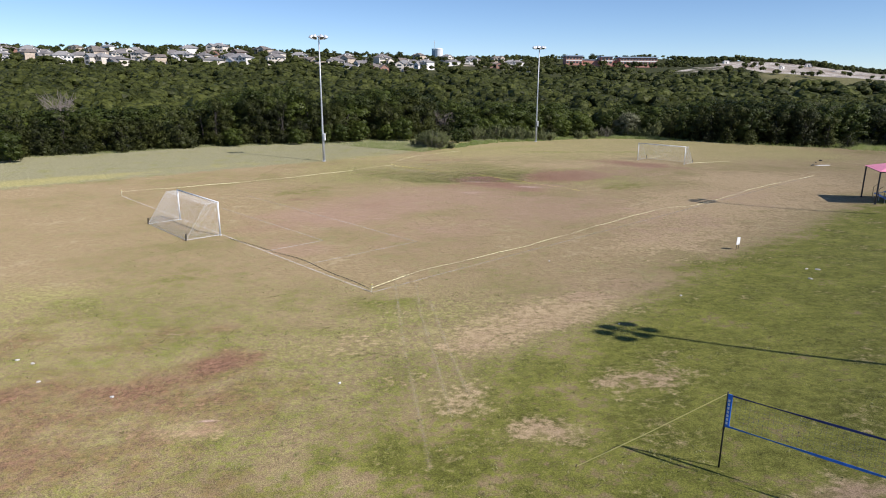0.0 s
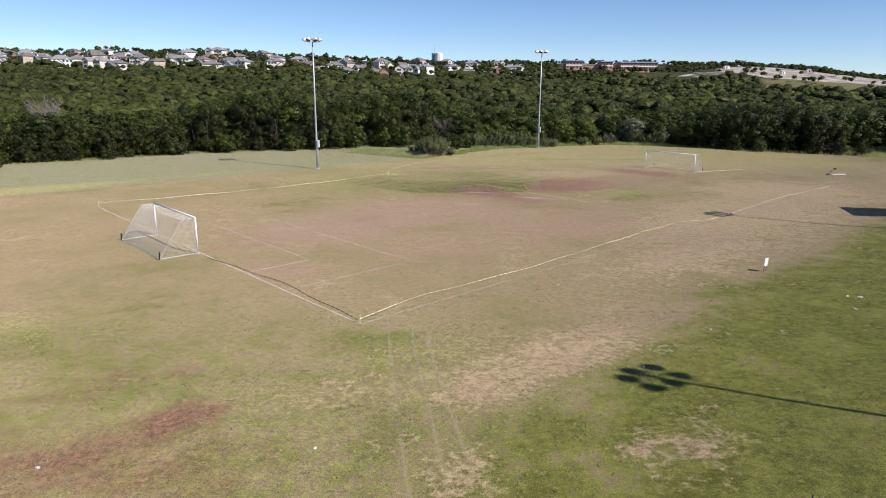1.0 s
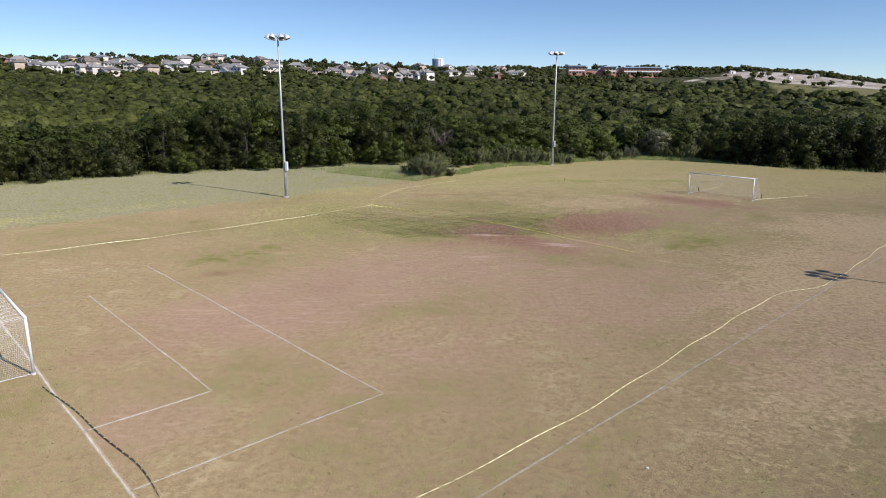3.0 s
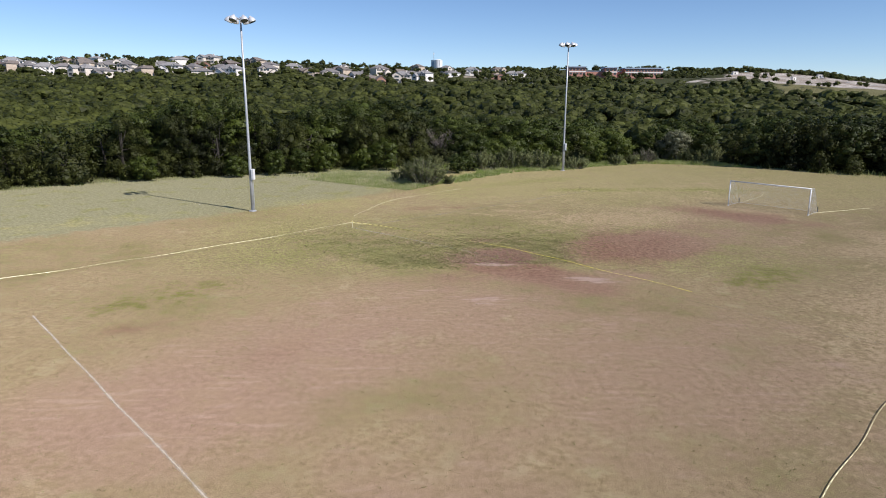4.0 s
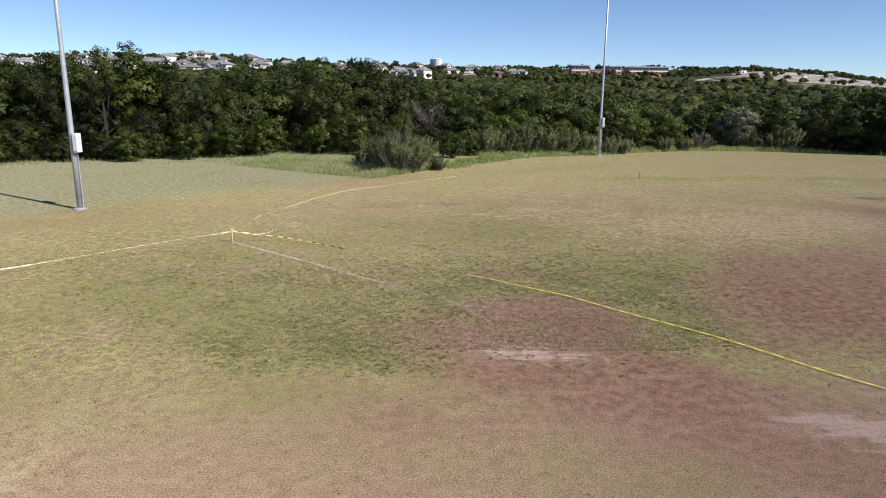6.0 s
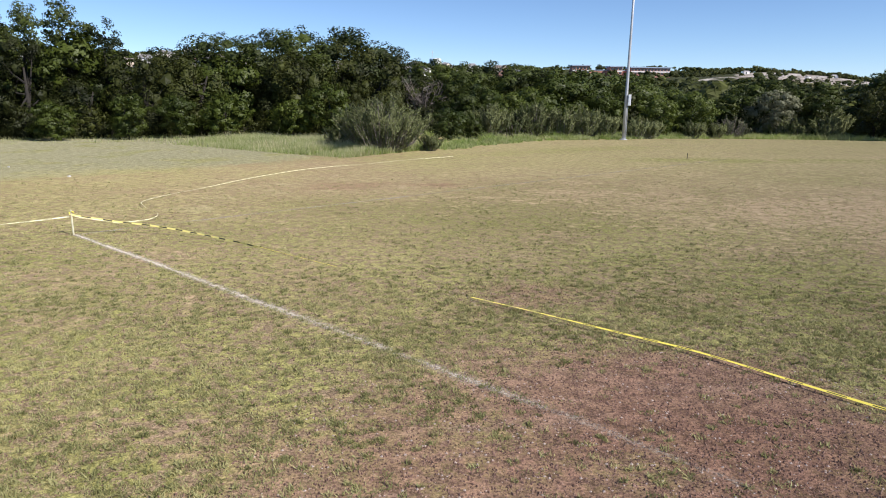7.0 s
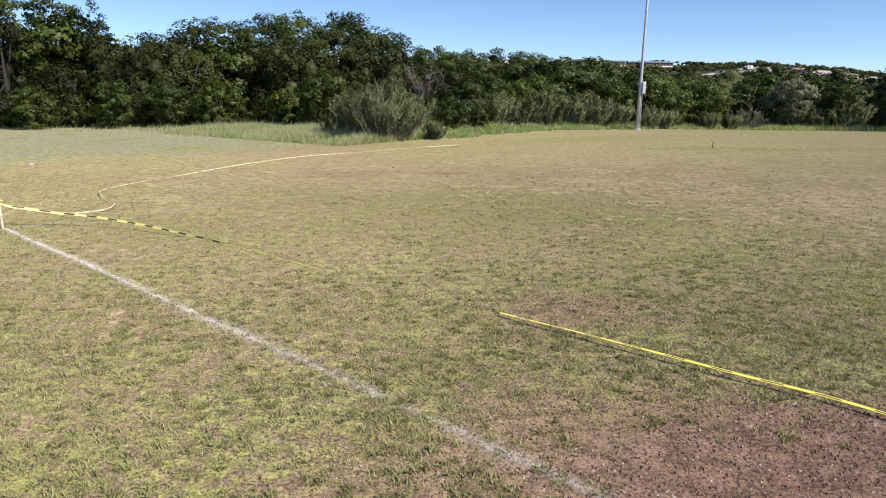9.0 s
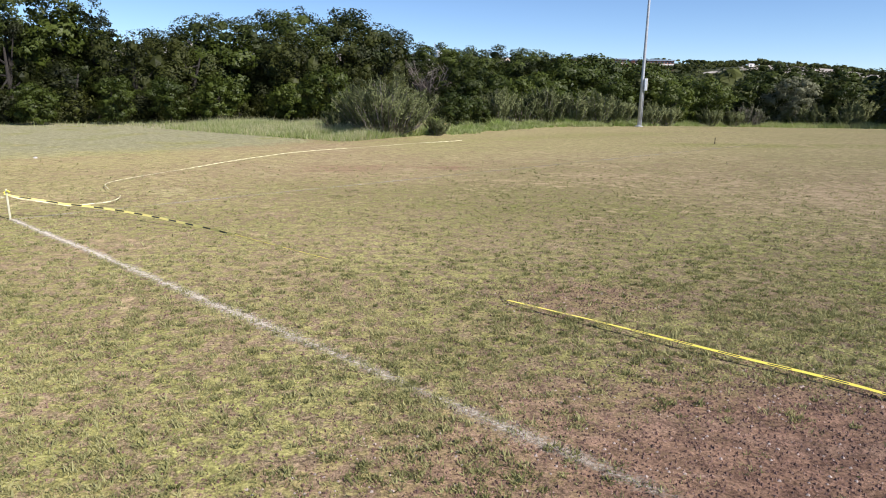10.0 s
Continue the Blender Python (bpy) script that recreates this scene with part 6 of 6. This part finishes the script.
# ---- houses on the ridge ----
def make_house(seed, w, d, storeys, wall, roof, label):
    rng = random.Random(seed)
    root = thing("house", pose(0, 0, -500), label, "house", "houses on the ridge")
    H = 3.1 * storeys
    wing = rng.choice((-1, 1))
    ww, wd, wh = w * 0.46, d * 0.42, 3.1 * max(1, storeys - rng.choice((0, 1)))
    wx, wy = wing * (w / 2 - ww / 2), -d / 2 - wd / 2 + 0.4

    def hip(x, y, sx, sy, z, up, o=0.5):
        b = Build()
        hx, hy = sx / 2 + o, sy / 2 + o
        r = max(0.2, abs(hx - hy))
        if hx >= hy:
            rid = [(x - r, y, z + up), (x + r, y, z + up)]
            f = [(0, 1, 5, 4), (1, 2, 5), (2, 3, 4, 5), (3, 0, 4)]
        else:
            rid = [(x, y - r, z + up), (x, y + r, z + up)]
            f = [(0, 1, 4), (1, 2, 5, 4), (2, 3, 5), (3, 0, 4, 5)]
        b.add([(x - hx, y - hy, z), (x + hx, y - hy, z), (x + hx, y + hy, z), (x - hx, y + hy, z)] + rid, f + [(3, 2, 1, 0)])
        return b
    def front_gable(name, x, y, sx, sy, z, up):
        """A gabled roof whose pale gable end looks out over the valley."""
        y0, y1, hx = y - sy / 2, y + sy / 2, sx / 2
        part(name + "_gable", Build().add([(x - hx, y0 + 0.05, z - 0.3), (x + hx, y0 + 0.05, z - 0.3), (x, y0 + 0.05, z + up - 0.15), (x - hx, y1, z - 0.3), (x + hx, y1, z - 0.3), (x, y1, z + up - 0.15)],
                                          [(0, 1, 2), (5, 4, 3), (0, 2, 5, 3), (2, 1, 4, 5), (1, 0, 3, 4)]), wall, root)
        o = 0.5
        b = Build()
        for k in (-1, 1):
            e = (x + k * (hx + o), z - o * up / hx)
            b.add([(e[0], y0 - 0.4, e[1]), (x, y0 - 0.4, z + up), (x, y1, z + up), (e[0], y1, e[1]),
                   (e[0], y0 - 0.4, e[1] + 0.25), (x, y0 - 0.4, z + up + 0.25), (x, y1, z + up + 0.25), (e[0], y1, e[1] + 0.25)],
                  [(0, 1, 2, 3), (7, 6, 5, 4), (0, 4, 5, 1), (3, 2, 6, 7), (0, 3, 7, 4)])
        part(name + "_roof", b, roof, root)
    part("wall", Build().box(0, 0, H / 2 - 3.0, w, d, H + 6), wall, root)
    part("wing_wall", Build().box(wx, wy, wh / 2 - 2.5, ww, wd, wh + 5), wall, root)
    part("roof", hip(0, 0, w, d, H, d * 0.33, 0.7), roof, root)
    front_gable("wing", wx, wy + 0.8, ww, wd + 1.6, wh, ww * 0.40)
    front_gable("dormer", -wing * w * 0.22, -d / 2 + 1.2, w * 0.26, 3.2, H - 0.4, w * 0.13)
    part("chimney", Build().box(wing * -w * 0.22, d * 0.1, H + d * 0.18, 0.9, 0.9, d * 0.34, 0.05), wall, root)
    for s in range(storeys):
        for k in range(3):
            x = -wing * (w / 2 - 1.9 - k * w * 0.17)
            b = Build().box(x, -d / 2 - 0.05, 1.7 + 3.1 * s, 1.6, 0.14, 1.6)
            part("window", b, M_GLASS, root)
    for s in range(max(1, int(wh / 3.1))):
        part("window", Build().box(wx, wy - wd / 2 - 0.05, 1.6 + 3.1 * s, ww * 0.5, 0.14, 1.7), M_GLASS, root)
    return root


LOOKS = [(0, 0, "cream rendered house with a grey hipped roof on the ridge"), (1, 0, "white stone house with a grey hipped roof on the ridge"), (2, 1, "tan stone house with a brown hipped roof on the ridge"),
         (0, 2, "cream house with a light grey roof among trees"), (3, 1, "rust brick house with a brown roof among trees"), (1, 2, "pale stone house with a light roof among trees")]
HOUSES = [make_house(500 + k, 14 + 1.5 * (k % 3), 10 + (k % 2) * 1.5, 1 + (k % 3 != 1), M_WALLS[a], M_ROOFS[b], lab) for k, (a, b, lab) in enumerate(LOOKS)]
rh = random.Random(9)
for Y, step in ((690, 30), (735, 34), (785, 38), (840, 42), (900, 48), (960, 60)):
    x = -0.72 * Y + rh.uniform(0, 20)
    while x < 0.36 * Y:
        s = x / Y
        if (s < 0.0 and Y < 920) or (Y > 760 and -0.1 < s < 0.165):
            if rh.random() < 0.84:
                yy = Y + rh.uniform(-14, 14)
                zz = float(height(x, yy)) + (0.0 if s < -0.03 else 1.6)
                copy_thing(rh.choice(HOUSES), pose(x, yy, zz, 0, 0, rh.uniform(-50, 50) + (180 if rh.random() < 0.15 else 0)) @ Matrix.Diagonal((*((rh.uniform(1.15, 1.45) if s < -0.04 and Y < 860 else rh.uniform(0.85, 1.1)) * f for f in (1.0, 1.0, 0.86)), 1.0)))
        x += step * rh.uniform(0.75, 1.3)
for k in HOUSES:
    for o in list(k.children) + [k]:
        bpy.data.objects.remove(o, do_unlink=True)


# ---- school, tanks, site ----
def school():
    Y = 1000.0
    x0, x1 = 0.187 * Y, 0.322 * Y
    z = float(height((x0 + x1) / 2, Y)) + 4.8
    root = thing("school", pose(0, Y, z), "long red brick school with a blue-grey metal roof", "school building")
    for a, b, h in ((0.187, 0.211, 12.0), (0.2395, 0.256, 11.2), (0.268, 0.3225, 10.4)):
        xa, xb = a * Y, b * Y
        w = xb - xa
        cx = (xa + xb) / 2
        blk = part("brick_block", Build().box(cx, 0, h / 2 - 4, w, 24, h + 8, 0), M_BRICK, root)
        part("pale_band", Build().box(cx, -12.06, h * 0.52, w, 0.2, 1.7), M_WALLS[1], blk)
        part("roof", Build().box(cx, 0, h + 0.8, w + 3, 27, 1.5, 0.3), M_BLUEROOF, root, "blue-grey metal roof")
        n = max(3, int(w / 4.2))
        for s in (0.3, 0.76):
            for k in range(n):
                part("window", Build().box(xa + w * (k + 0.5) / n, -12.1, h * s, w / n * 0.62, 0.25, h * 0.2), M_GLASS, blk)
    link = part("link_block", Build().box(0.24 * Y, 6, 1.0, 0.1 * Y, 14, 12, 0), M_BRICK, root)
    part("roof", Build().box(0.24 * Y, 6, 7.4, 0.1 * Y, 15, 0.8), M_BLUEROOF, root)
    return root


school()


def tank(x, y, r, h, material, label, mast=0):
    z = float(height(x, y))
    root = thing("water_tank", pose(x, y, z), label, "water tank", "water tanks on the ridge")
    part("shell", Build().lathe([(r, -4), (r, h), (r * 0.96, h + r * 0.06), (r * 0.5, h + r * 0.2), (0.3, h + r * 0.25)], 40), material, root, smooth=False)
    part("rim", Build().lathe([(r + 0.25, h - 0.5), (r + 0.25, h)], 40), material, root)
    part("ladder", Build().box(r * 0.3, -r * 0.97, h / 2, 0.6, 0.4, h), M_STEEL, root)
    if mast:
        m = part("antenna_mast", Build().tube([(0, 0, h), (0, 0, h + mast)], [0.45, 0.25], 8), M_STEEL, root)
        for k in range(3):
            part("antenna", Build().box(0.9 * math.cos(k * 2.1), 0.9 * math.sin(k * 2.1), h + mast * 0.75, 0.5, 0.5, 2.6, 0.1), M_TANK, m)
    return root


tank(-1.6, 1215, 7.2, 23.5, M_TANK, "large white cylindrical water tank on the ridge")
tank(-9.8, 1222, 4.8, 24.5, M_TANK_BLUE, "slim blue-grey water tank with an antenna mast", 15)


def work_shed(x, y, w, h, turn):
    z = float(height(x, y))
    root = thing("site_shed", pose(x, y, z, 0, 0, turn), "pale metal shed on cleared limestone ground", "shed", "sheds on the cleared site")
    part("wall", Build().box(0, 0, h / 2 - 1, w, w * 0.6, h + 2), M_WALLS[1], root)
    b = Build().add([(-w * 0.53, -w * 0.33, h), (w * 0.53, -w * 0.33, h), (w * 0.53, w * 0.33, h), (-w * 0.53, w * 0.33, h), (-w * 0.53, 0, h + w * 0.14), (w * 0.53, 0, h + w * 0.14)],
                    [(0, 1, 5, 4), (2, 3, 4, 5), (1, 2, 5), (3, 0, 4), (3, 2, 1, 0)])
    part("roof", b, M_ROOFS[2], root)
    part("door", Build().box(-w * 0.15, -w * 0.3 - 0.04, h * 0.36, w * 0.25, 0.12, h * 0.72), M_GLASS, root)
    return root


for s, y, w, h, a in ((0.43, 890, 7, 3, 10), (0.475, 905, 6, 3, -20), (0.515, 840, 6, 3, 30), (0.555, 900, 7, 3, 0)):
    work_shed(s * y, y, w, h, a)
